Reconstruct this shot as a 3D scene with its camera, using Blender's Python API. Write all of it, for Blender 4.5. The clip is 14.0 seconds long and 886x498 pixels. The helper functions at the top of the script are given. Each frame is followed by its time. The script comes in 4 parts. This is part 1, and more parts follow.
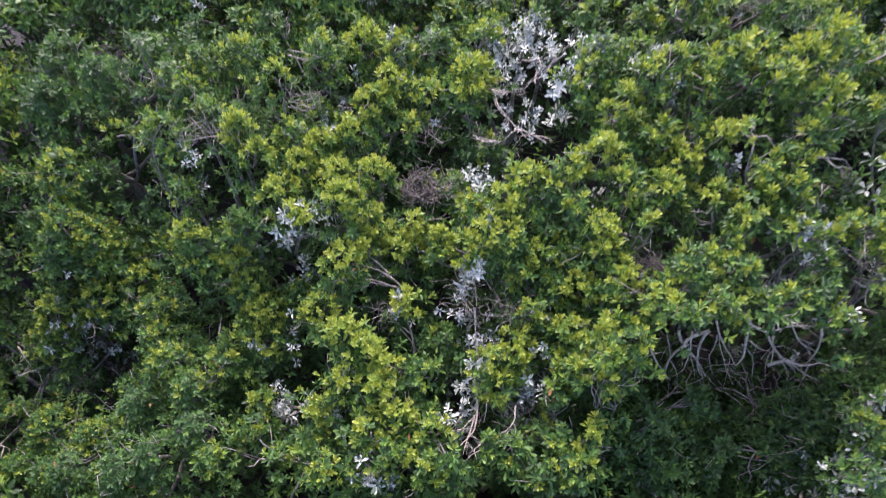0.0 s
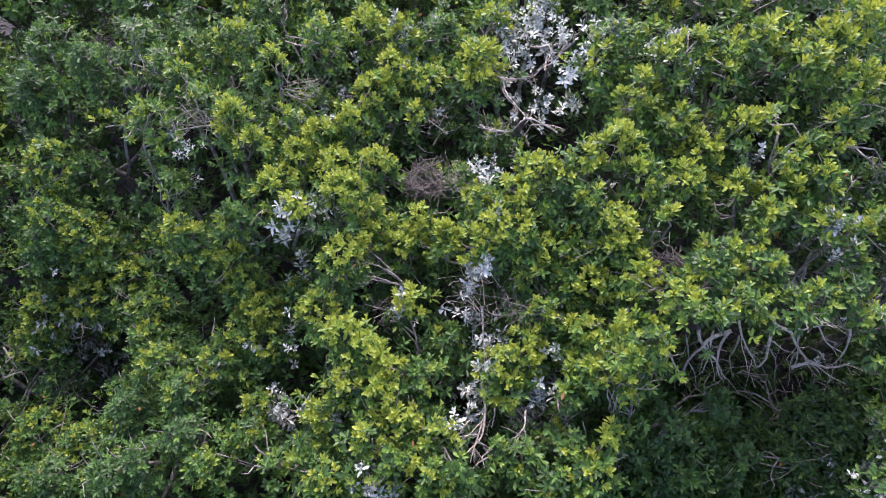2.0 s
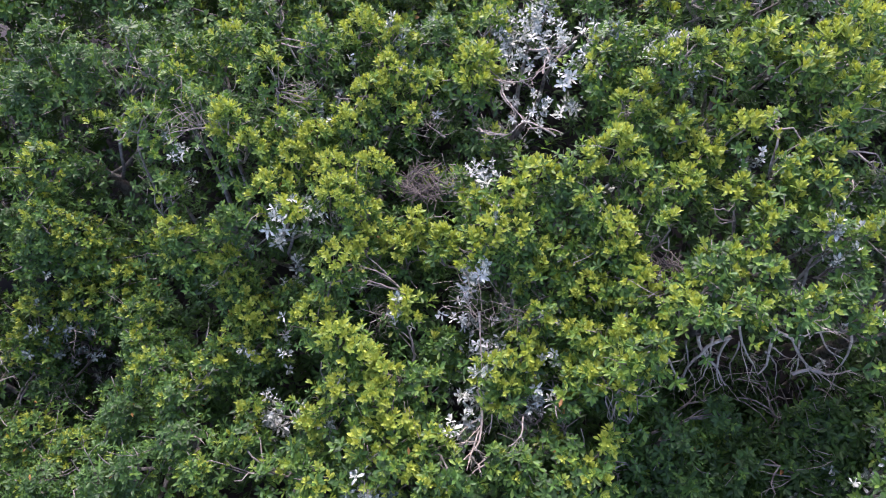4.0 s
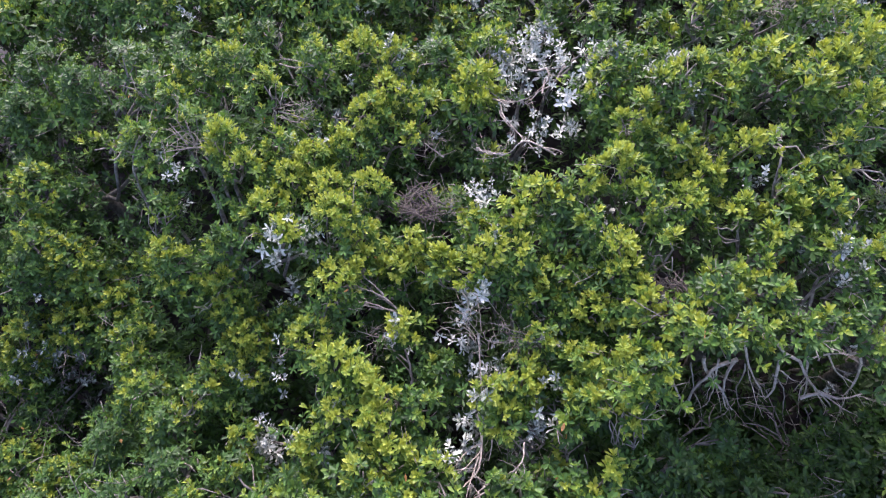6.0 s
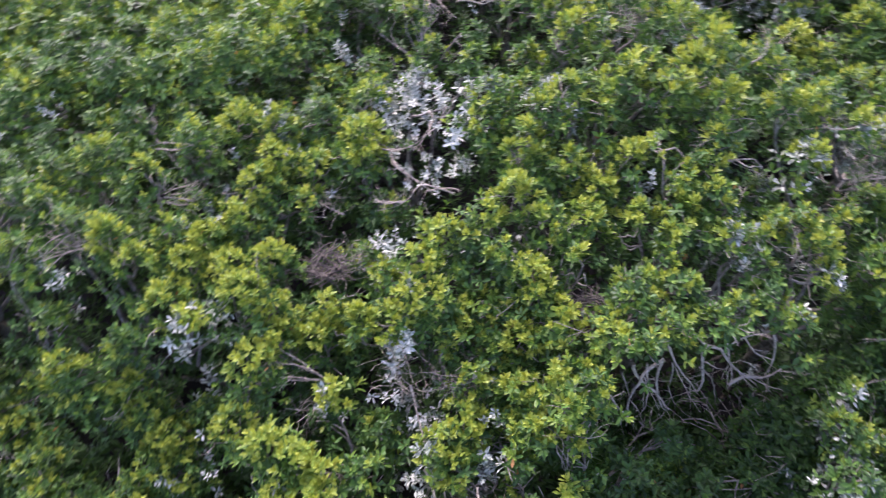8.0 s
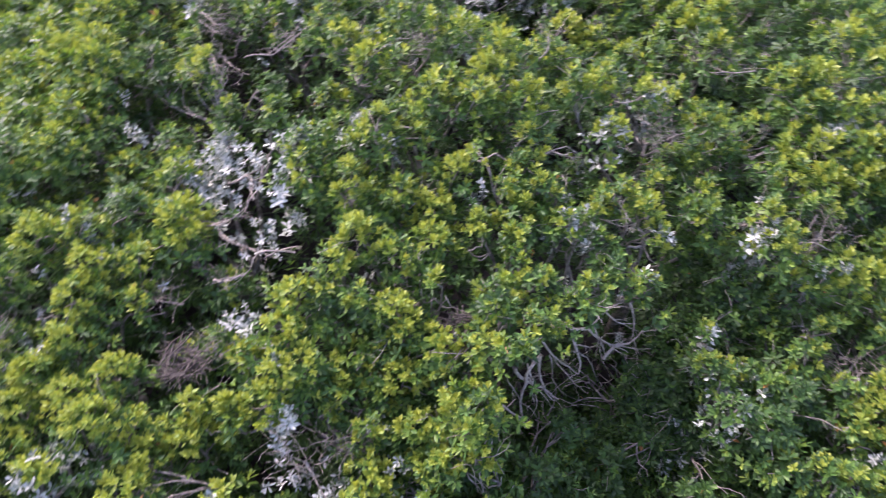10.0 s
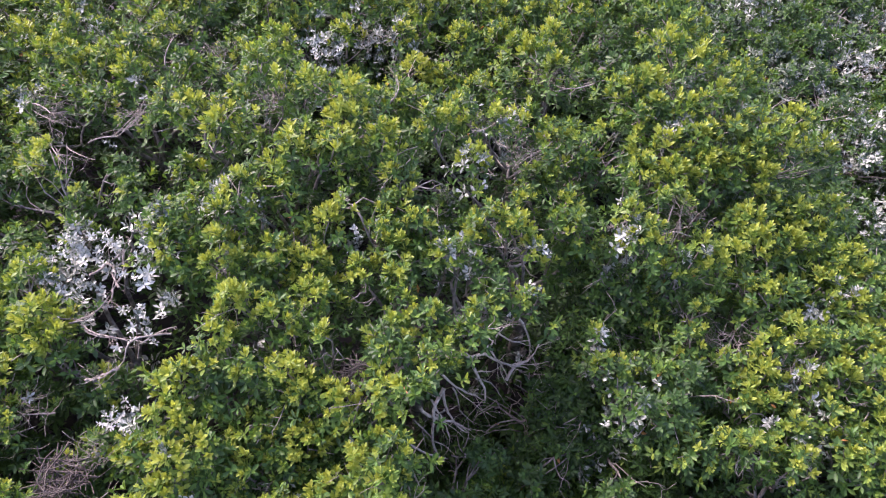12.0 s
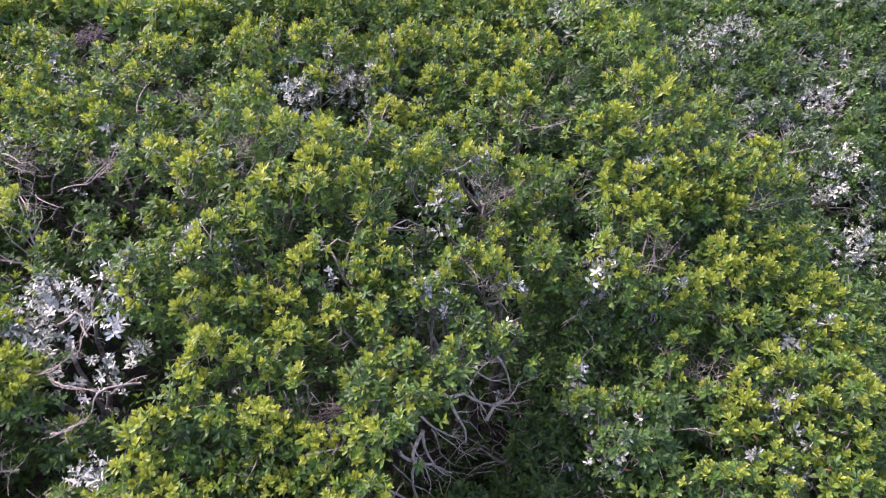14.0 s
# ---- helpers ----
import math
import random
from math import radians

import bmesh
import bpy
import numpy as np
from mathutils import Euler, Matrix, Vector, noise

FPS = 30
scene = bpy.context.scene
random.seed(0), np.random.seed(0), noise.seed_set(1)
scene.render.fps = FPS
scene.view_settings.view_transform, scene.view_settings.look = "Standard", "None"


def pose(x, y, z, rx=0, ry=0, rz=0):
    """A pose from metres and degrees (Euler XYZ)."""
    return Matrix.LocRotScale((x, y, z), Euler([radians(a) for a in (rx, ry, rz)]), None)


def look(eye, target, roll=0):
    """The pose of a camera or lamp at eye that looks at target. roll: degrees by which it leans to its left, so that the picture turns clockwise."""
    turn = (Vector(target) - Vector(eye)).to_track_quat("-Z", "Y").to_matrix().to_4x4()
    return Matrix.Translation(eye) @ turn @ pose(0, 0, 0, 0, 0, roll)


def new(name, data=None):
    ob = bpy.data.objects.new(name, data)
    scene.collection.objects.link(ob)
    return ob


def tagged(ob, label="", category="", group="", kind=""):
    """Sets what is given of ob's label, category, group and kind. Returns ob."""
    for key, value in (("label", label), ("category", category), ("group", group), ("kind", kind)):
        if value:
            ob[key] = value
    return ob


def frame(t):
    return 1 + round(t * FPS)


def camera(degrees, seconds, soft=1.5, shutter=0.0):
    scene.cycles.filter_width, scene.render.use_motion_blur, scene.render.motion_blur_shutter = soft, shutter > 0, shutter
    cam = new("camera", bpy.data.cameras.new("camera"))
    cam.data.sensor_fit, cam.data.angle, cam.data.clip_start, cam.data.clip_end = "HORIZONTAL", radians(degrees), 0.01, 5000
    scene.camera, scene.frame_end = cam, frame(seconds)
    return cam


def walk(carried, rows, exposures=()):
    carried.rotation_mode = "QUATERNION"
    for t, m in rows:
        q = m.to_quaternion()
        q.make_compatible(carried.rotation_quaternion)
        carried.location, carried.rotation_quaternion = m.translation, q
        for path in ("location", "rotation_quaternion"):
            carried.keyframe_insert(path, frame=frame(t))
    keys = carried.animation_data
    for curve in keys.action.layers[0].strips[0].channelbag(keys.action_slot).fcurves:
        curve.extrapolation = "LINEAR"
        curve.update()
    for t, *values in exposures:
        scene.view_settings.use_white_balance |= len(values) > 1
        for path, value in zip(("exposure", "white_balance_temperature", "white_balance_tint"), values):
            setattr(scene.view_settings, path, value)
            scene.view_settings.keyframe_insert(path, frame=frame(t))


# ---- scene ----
cam = camera(66.2, 14.0, soft=1.05, shutter=0.9)
PATH = [
    (0, (0.38, 0.145, 8.698), (0.215, 1.129, 6.964), -0.2),
    (0.5, (0.387, 0.149, 8.416), (0.218, 1.124, 6.678), -0.4),
    (1, (0.379, 0.192, 8.363), (0.21, 1.166, 6.624), -0.4),
    (1.5, (0.337, 0.235, 8.377), (0.171, 1.214, 6.641), -0.2),
    (2, (0.316, 0.257, 8.39), (0.15, 1.243, 6.658), -0.2),
    (2.5, (0.307, 0.273, 8.398), (0.143, 1.266, 6.669), 0.0),
    (3, (0.314, 0.293, 8.388), (0.15, 1.287, 6.66), 0.1),
    (5.5, (0.33, 0.287, 8.221), (0.161, 1.329, 6.522), 0.3),
    (6, (0.33, 0.282, 8.195), (0.157, 1.354, 6.516), 0.3),
    (6.5, (0.321, 0.288, 8.188), (0.164, 1.394, 6.528), 0.3),
    (7, (0.311, 0.294, 8.18), (0.193, 1.437, 6.543), 0.5),
    (7.5, (0.323, 0.314, 8.164), (0.289, 1.49, 6.547), 0.3),
    (8, (0.347, 0.341, 8.14), (0.417, 1.541, 6.541), 0.1),
    (8.2, (0.353, 0.357, 8.13), (0.466, 1.561, 6.537), 0.1),
    (10.3, (0.369, 0.508, 8.119), (0.944, 1.658, 6.587), 0.4),
    (10.5, (0.39, 0.485, 8.099), (1.008, 1.629, 6.58), 0.2),
    (11, (0.451, 0.434, 8.078), (1.174, 1.547, 6.581), -0.1),
    (11.5, (0.48, 0.411, 8.057), (1.278, 1.504, 6.584), -0.2),
    (12, (0.493, 0.398, 8.062), (1.308, 1.506, 6.61), -0.2),
    (12.5, (0.488, 0.369, 8.033), (1.319, 1.496, 6.605), -0.3),
    (13, (0.487, 0.355, 8.02), (1.346, 1.489, 6.615), -0.3),
    (13.5, (0.515, 0.349, 8.019), (1.402, 1.488, 6.634), -0.3),
    (14, (0.529, 0.361, 8.02), (1.442, 1.506, 6.658), -0.2),
]
walk(cam, [(t, look(eye, target, roll)) for t, eye, target, roll in PATH], [(0, 2.0, 6050, 41), (7, 2.07, 6050, 43), (10, 2.11, 6150, 48), (14, 2.04, 6350, 51)])

# ---- light ----
SUN_EL, SUN_AZ = radians(45), radians(104)   # azimuth counted from +x towards +y
world = bpy.data.worlds.new("sky")
scene.world = world
world.use_nodes = True
wn, wl = world.node_tree.nodes, world.node_tree.links
sky = wn.new("ShaderNodeTexSky")
sky.sky_type, sky.sun_disc = "NISHITA", False
sky.sun_elevation, sky.sun_rotation = SUN_EL, radians(90) - SUN_AZ
sky.air_density, sky.dust_density, sky.ozone_density = 1.0, 2.5, 1.0
wn["Background"].inputs["Strength"].default_value = 0.15
wl.new(sky.outputs["Color"], wn["Background"].inputs["Color"])
sun = new("sun", bpy.data.lights.new("sun", "SUN"))
sun.data.energy, sun.data.angle, sun.data.color = 2.0, radians(32), (1.0, 0.95, 0.87)
to_sun = Vector((math.cos(SUN_AZ) * math.cos(SUN_EL), math.sin(SUN_AZ) * math.cos(SUN_EL), math.sin(SUN_EL)))
sun.matrix_world = look(to_sun * 60, (0, 0, 0))


# ---- materials ----
def material(name, rough=0.6):
    m = bpy.data.materials.new(name)
    m.use_nodes = True
    b = m.node_tree.nodes["Principled BSDF"]
    b.inputs["Roughness"].default_value = rough
    return m, m.node_tree.nodes, m.node_tree.links, b


def ramp(n, stops):
    r = n.new("ShaderNodeValToRGB")
    e = r.color_ramp.elements
    while len(e) < len(stops):
        e.new(0.5)
    for k, (p, c) in zip(e, stops):
        k.position, k.color = p, (*c, 1)
    return r


def leaf_material():
    """Waxy leaves: yellow-green when young, deep green when old, darkest where inner shade is coloured in, each leaf a
    little different.
    """
    m, n, l, b = material("mangrove_leaf", 0.42)
    age, isle, plus = n.new("ShaderNodeAttribute"), n.new("ShaderNodeNewGeometry"), n.new("ShaderNodeMath")
    age.attribute_name = "age"
    plus.operation, plus.inputs[1].default_value = "MULTIPLY_ADD", 0.22
    l.new(isle.outputs["Random Per Island"], plus.inputs[0])
    l.new(age.outputs["Fac"], plus.inputs[2])
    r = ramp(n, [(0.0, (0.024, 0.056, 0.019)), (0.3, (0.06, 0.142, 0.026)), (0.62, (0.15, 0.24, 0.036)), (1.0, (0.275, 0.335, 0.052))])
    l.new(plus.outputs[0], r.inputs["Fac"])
    pos, blot, mix = n.new("ShaderNodeTexCoord"), n.new("ShaderNodeTexNoise"), n.new("ShaderNodeMixRGB")
    blot.inputs["Scale"].default_value, blot.inputs["Detail"].default_value = 38, 3
    l.new(pos.outputs["Object"], blot.inputs["Vector"])
    mix.blend_type, mix.inputs["Fac"].default_value = "OVERLAY", 0.35
    l.new(r.outputs["Color"], mix.inputs["Color1"])
    l.new(blot.outputs["Fac"], mix.inputs["Color2"])
    dry, brown = n.new("ShaderNodeMath"), n.new("ShaderNodeMixRGB")
    dry.operation, dry.inputs[1].default_value = "GREATER_THAN", 0.999
    l.new(isle.outputs["Random Per Island"], dry.inputs[0])
    l.new(dry.outputs[0], brown.inputs["Fac"])
    l.new(mix.outputs["Color"], brown.inputs["Color1"])
    brown.inputs["Color2"].default_value = (0.3, 0.16, 0.05, 1)
    mix = brown
    l.new(mix.outputs["Color"], b.inputs["Base Color"])
    b.inputs["Specular IOR Level"].default_value = 0.22
    thin, both = n.new("ShaderNodeBsdfTranslucent"), n.new("ShaderNodeMixShader")
    warm = n.new("ShaderNodeMixRGB")
    warm.blend_type, warm.inputs["Fac"].default_value, warm.inputs["Color2"].default_value = "MULTIPLY", 1.0, (1.4, 1.32, 0.6, 1)
    l.new(mix.outputs["Color"], warm.inputs["Color1"])
    l.new(warm.outputs["Color"], thin.inputs["Color"])
    both.inputs["Fac"].default_value = 0.33
    l.new(b.outputs["BSDF"], both.inputs[1])
    l.new(thin.outputs["BSDF"], both.inputs[2])
    l.new(both.outputs["Shader"], n["Material Output"].inputs["Surface"])
    return m


def whitened_material():
    """Old leaves splashed and crusted with chalky droppings, more or less of each leaf covered."""
    m, n, l, b = material("whitened_leaf", 0.75)
    pos, blot, isle = n.new("ShaderNodeTexCoord"), n.new("ShaderNodeTexNoise"), n.new("ShaderNodeNewGeometry")
    crust, one, two = n.new("ShaderNodeAttribute"), n.new("ShaderNodeMath"), n.new("ShaderNodeMath")
    crust.attribute_name = "age"
    blot.inputs["Scale"].default_value, blot.inputs["Detail"].default_value = 48, 5
    l.new(pos.outputs["Object"], blot.inputs["Vector"])
    one.operation, one.inputs[1].default_value = "MULTIPLY_ADD", 0.42
    l.new(isle.outputs["Random Per Island"], one.inputs[0])
    l.new(blot.outputs["Fac"], one.inputs[2])
    two.operation, two.inputs[1].default_value = "MULTIPLY_ADD", 0.42
    l.new(crust.outputs["Fac"], two.inputs[0])
    l.new(one.outputs[0], two.inputs[2])
    r = ramp(n, [(0.62, (0.035, 0.068, 0.032)), (0.78, (0.1, 0.135, 0.085)), (0.93, (0.21, 0.245, 0.175)), (1.0, (0.38, 0.415, 0.325))])
    l.new(two.outputs[0], r.inputs["Fac"])
    l.new(r.outputs["Color"], b.inputs["Base Color"])
    return m


def bark_material(name, low, high, scale=22):
    m, n, l, b = material(name, 0.85)
    pos, blot, bump = n.new("ShaderNodeTexCoord"), n.new("ShaderNodeTexNoise"), n.new("ShaderNodeBump")
    blot.inputs["Scale"].default_value, blot.inputs["Detail"].default_value = scale, 6
    l.new(pos.outputs["Object"], blot.inputs["Vector"])
    r = ramp(n, [(0.35, low), (0.68, high)])
    l.new(blot.outputs["Fac"], r.inputs["Fac"])
    l.new(r.outputs["Color"], b.inputs["Base Color"])
    bump.inputs["Strength"].default_value, bump.inputs["Distance"].default_value = 0.5, 0.01
    l.new(blot.outputs["Fac"], bump.inputs["Height"])
    l.new(bump.outputs["Normal"], b.inputs["Normal"])
    return m


LEAF, WHITE_LEAF = leaf_material(), whitened_material()
BARK = bark_material("mangrove_bark", (0.08, 0.073, 0.054), (0.26, 0.245, 0.19))
GREY = bark_material("weathered_branch", (0.2, 0.175, 0.12), (0.43, 0.385, 0.285), 30)
STICK = bark_material("nest_stick", (0.03, 0.026, 0.019), (0.1, 0.088, 0.064), 30)
DULL = bark_material("dull_branch", (0.1, 0.089, 0.064), (0.29, 0.264, 0.2), 30)
TWIG = bark_material("dead_twig", (0.075, 0.068, 0.046), (0.24, 0.222, 0.165), 30)
# Wet mud, darkened to near black: the canopy's shade is in its colour.
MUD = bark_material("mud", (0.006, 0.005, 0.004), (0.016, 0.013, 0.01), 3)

# ---- shared mesh helpers ----
rng = np.random.default_rng(11)


def mesh_from(name, verts, tris, mat, age=None):
    me = bpy.data.meshes.new(name)
    verts, tris = np.asarray(verts, np.float32), np.asarray(tris, np.int32)
    me.vertices.add(len(verts))
    me.vertices.foreach_set("co", verts.ravel())
    me.loops.add(tris.size)
    me.loops.foreach_set("vertex_index", tris.ravel())
    me.polygons.add(len(tris))
    me.polygons.foreach_set("loop_start", np.arange(0, tris.size, 3, dtype=np.int32))
    if age is not None:
        me.attributes.new("age", "FLOAT", "POINT").data.foreach_set("value", np.asarray(age, np.float32))
    me.materials.append(mat)
    me.update(calc_edges=True)
    return me


def part_mesh(name, me, parent, label=""):
    """A mesh in world metres, as a part of a thing that stands unturned at its base."""
    ob = new(name, me)
    ob.parent = parent
    ob.location = -Vector(parent.location)
    if label:
        tagged(ob, label)
    return ob


def tube(out, pts, radii, sides=6):
    """Adds a tapering round branch along pts to out, a pair of lists of vertices and triangles."""
    verts, tris = out
    first, n = len(verts), len(pts)
    pts = [Vector(p) for p in pts]
    for i, (p, r) in enumerate(zip(pts, radii)):
        way = (pts[min(i + 1, n - 1)] - pts[max(i - 1, 0)]).normalized()
        a = way.orthogonal().normalized()
        if i and prev.length:
            a = (prev - way * prev.dot(way)).normalized()
        prev = a
        b = way.cross(a)
        for k in range(sides):
            w = 2 * math.pi * k / sides
            verts.append(p + (a * math.cos(w) + b * math.sin(w)) * r)
    for i in range(n - 1):
        for k in range(sides):
            a0, a1 = first + i * sides + k, first + i * sides + (k + 1) % sides
            tris.append((a0, a1, a1 + sides))
            tris.append((a0, a1 + sides, a0 + sides))
    verts.append(pts[-1] + (pts[-1] - pts[-2]).normalized() * radii[-1])
    last = first + (n - 1) * sides
    for k in range(sides):
        tris.append((last + k, last + (k + 1) % sides, len(verts) - 1))


def wander(sway):
    return Vector((random.gauss(0, sway), random.gauss(0, sway), random.gauss(0, sway)))


def bend(a, b, n, sway, sag=0.0):
    """n + 1 points from a to b on a smooth crooked line that strays by sway and sags in the middle."""
    a, b = Vector(a), Vector(b)
    one, two, three = wander(sway), wander(sway * 0.6), wander(sway * 0.35)
    out = []
    for i in range(n + 1):
        u = math.pi * i / n
        out.append(a.lerp(b, i / n) + (one - Vector((0, 0, sag))) * math.sin(u) + two * math.sin(2 * u) + three * math.sin(3 * u))
    return out


# ---- leafy shoots ----
HALF = [[0.28, 0.26, 0.06], [0.58, 0.48, 0.1], [0.86, 0.29, 0.06]]
SIDE = np.array([[0, 0, 0], [0.52, 0, 0.0], [1, 0, 0.0], *HALF, *[[x, -y, z] for x, y, z in HALF]])
LEAF_TRIS = np.array([[0, 1, 3], [1, 4, 3], [1, 5, 4], [1, 2, 5], [0, 6, 1], [1, 6, 7], [1, 7, 8], [1, 8, 2]])


OLD_HALF = [[0.3, 0.3, 0.07], [0.7, 0.46, 0.09]]
OLD = np.array([[0, 0, 0], [1, 0, 0.0], *OLD_HALF, *[[x, -y, z] for x, y, z in OLD_HALF]])
OLD_TRIS = np.array([[0, 3, 2], [0, 1, 3], [0, 4, 5], [0, 5, 1]])
PLAIN = np.array([[0, 0, 0], [1, 0, 0], [0.6, 0.48, 0.08], [0.6, -0.48, 0.08]])
PLAIN_TRIS = np.array([[0, 1, 2], [0, 3, 1]])


def one_leaf(shape, length, width, tilt, turn, height, droop, rnd):
    v = shape * [length, width, width]
    v[:, 2] -= droop * length * (v[:, 0] / length) ** 2
    v[:, 1] *= 0.88 + rnd.normal(0, 0.07)
    up = math.pi / 2 - tilt
    c, s = math.cos(up), math.sin(up)
    v = v @ np.array([[c, 0, s], [0, 1, 0], [-s, 0, c]])
    c, s = math.cos(turn), math.sin(turn)
    v = v @ np.array([[c, s, 0], [-s, c, 0], [0, 0, 1]])
    return v + [0, 0, height]


def shoot_arrays(kind, seed):
    """One shoot, its tip at z = 0: a stem with leaves set crosswise, the young ones upright at the tip."""
    rnd = np.random.default_rng(seed)
    plain = kind.startswith("far") or kind == "deep"
    shape, tris = (PLAIN, PLAIN_TRIS) if plain else (OLD, OLD_TRIS) if kind in ("old", "side") else (SIDE, LEAF_TRIS)
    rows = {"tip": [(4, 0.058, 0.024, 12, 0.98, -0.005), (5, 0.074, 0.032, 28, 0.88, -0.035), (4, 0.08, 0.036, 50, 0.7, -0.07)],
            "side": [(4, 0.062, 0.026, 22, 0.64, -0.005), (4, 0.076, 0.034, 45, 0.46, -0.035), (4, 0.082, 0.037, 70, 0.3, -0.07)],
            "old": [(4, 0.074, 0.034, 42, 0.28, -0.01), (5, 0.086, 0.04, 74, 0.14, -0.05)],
            # deep: ages set lowest, so the colour carries the shade inside the crown
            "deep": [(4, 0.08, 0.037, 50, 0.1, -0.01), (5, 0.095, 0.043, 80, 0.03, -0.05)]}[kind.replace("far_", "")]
    shift = rnd.normal(0, 0.09)
    vs, ts, ages = [], [], []
    turn0 = rnd.uniform(0, 6.3)
    for count, length, width, tilt, age, h in rows:
        if kind.startswith("far"):
            count, length, width = 3, length * 1.12, width * 1.15
        for k in range(count):
            turn0 += 2.4 + rnd.normal(0, 0.25)
            s = rnd.uniform(0.8, 1.18)
            v = one_leaf(shape, length * s, width * s, radians(tilt + rnd.normal(0, 10)), turn0, h + rnd.normal(0, 0.006), rnd.uniform(0.0, 0.3), rnd)
            ts.append(tris + len(shape) * len(vs))
            vs.append(v)
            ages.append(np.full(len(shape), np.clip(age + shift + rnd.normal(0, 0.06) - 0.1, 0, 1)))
    return np.concatenate(vs), np.concatenate(ts), np.concatenate(ages)


KINDS = ("tip", "side", "old", "deep", "far_tip", "far_side", "far_old")
SHOOTS = {k: [shoot_arrays(k, 31 * i + 7 * KINDS.index(k)) for i in range(5)] for k in KINDS}
SHOOT_MESH = {k: [mesh_from("leafy_shoot_" + k, *a[:2], LEAF, a[2]) for a in SHOOTS[k]] for k in KINDS[:2]}


def turned(axis, spin):
    """The turn that lays z along axis, after a spin round it."""
    z = axis / np.linalg.norm(axis)
    x = np.cross([0.0, 1.0, 0.0] if abs(z[1]) < 0.9 else [1.0, 0.0, 0.0], z)
    x /= np.linalg.norm(x)
    y = np.cross(z, x)
    c, s = math.cos(spin), math.sin(spin)
    return np.stack([c * x + s * y, c * y - s * x, z], 1)


def joined(name, shoots, mat, parent, label="", crust=None):
    """Many shoots as one mesh. A shoot: kind, variant, place, axis, spin, size. crust: how far each is whitened, in place of its age."""
    if not shoots:
        return
    vs, ts, ages, n = [], [], [], 0
    for i, (kind, var, p, axis, spin, size) in enumerate(shoots):
        v, t, a = SHOOTS[kind][var]
        if crust:
            a = np.full(len(v), crust[i])
        vs.append(v @ turned(axis, spin).T * size + p)
        ts.append(t + n)
        ages.append(a)
        n += len(v)
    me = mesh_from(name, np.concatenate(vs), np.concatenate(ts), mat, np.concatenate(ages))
    return tagged(part_mesh(name, me, parent, label), kind="stuff")


def in_hole(x, y, low=True):
    """Whether a place lies in a gap of the canopy; the long opening lies under the boughs, so only what is low can be in it."""
    return any((x - hx) ** 2 + (y - hy) ** 2 < (hr * random.uniform(0.75, 1.1)) ** 2 for hx, hy, hr in HOLES + HOLLOWS + (GAP if low else []))


def random_shoot(kind, p, axis, size=1.0):
    return (kind, int(rng.integers(5)), np.array(p), np.array(axis, float), random.uniform(0, 6.3), size * random.uniform(0.69, 1.0))


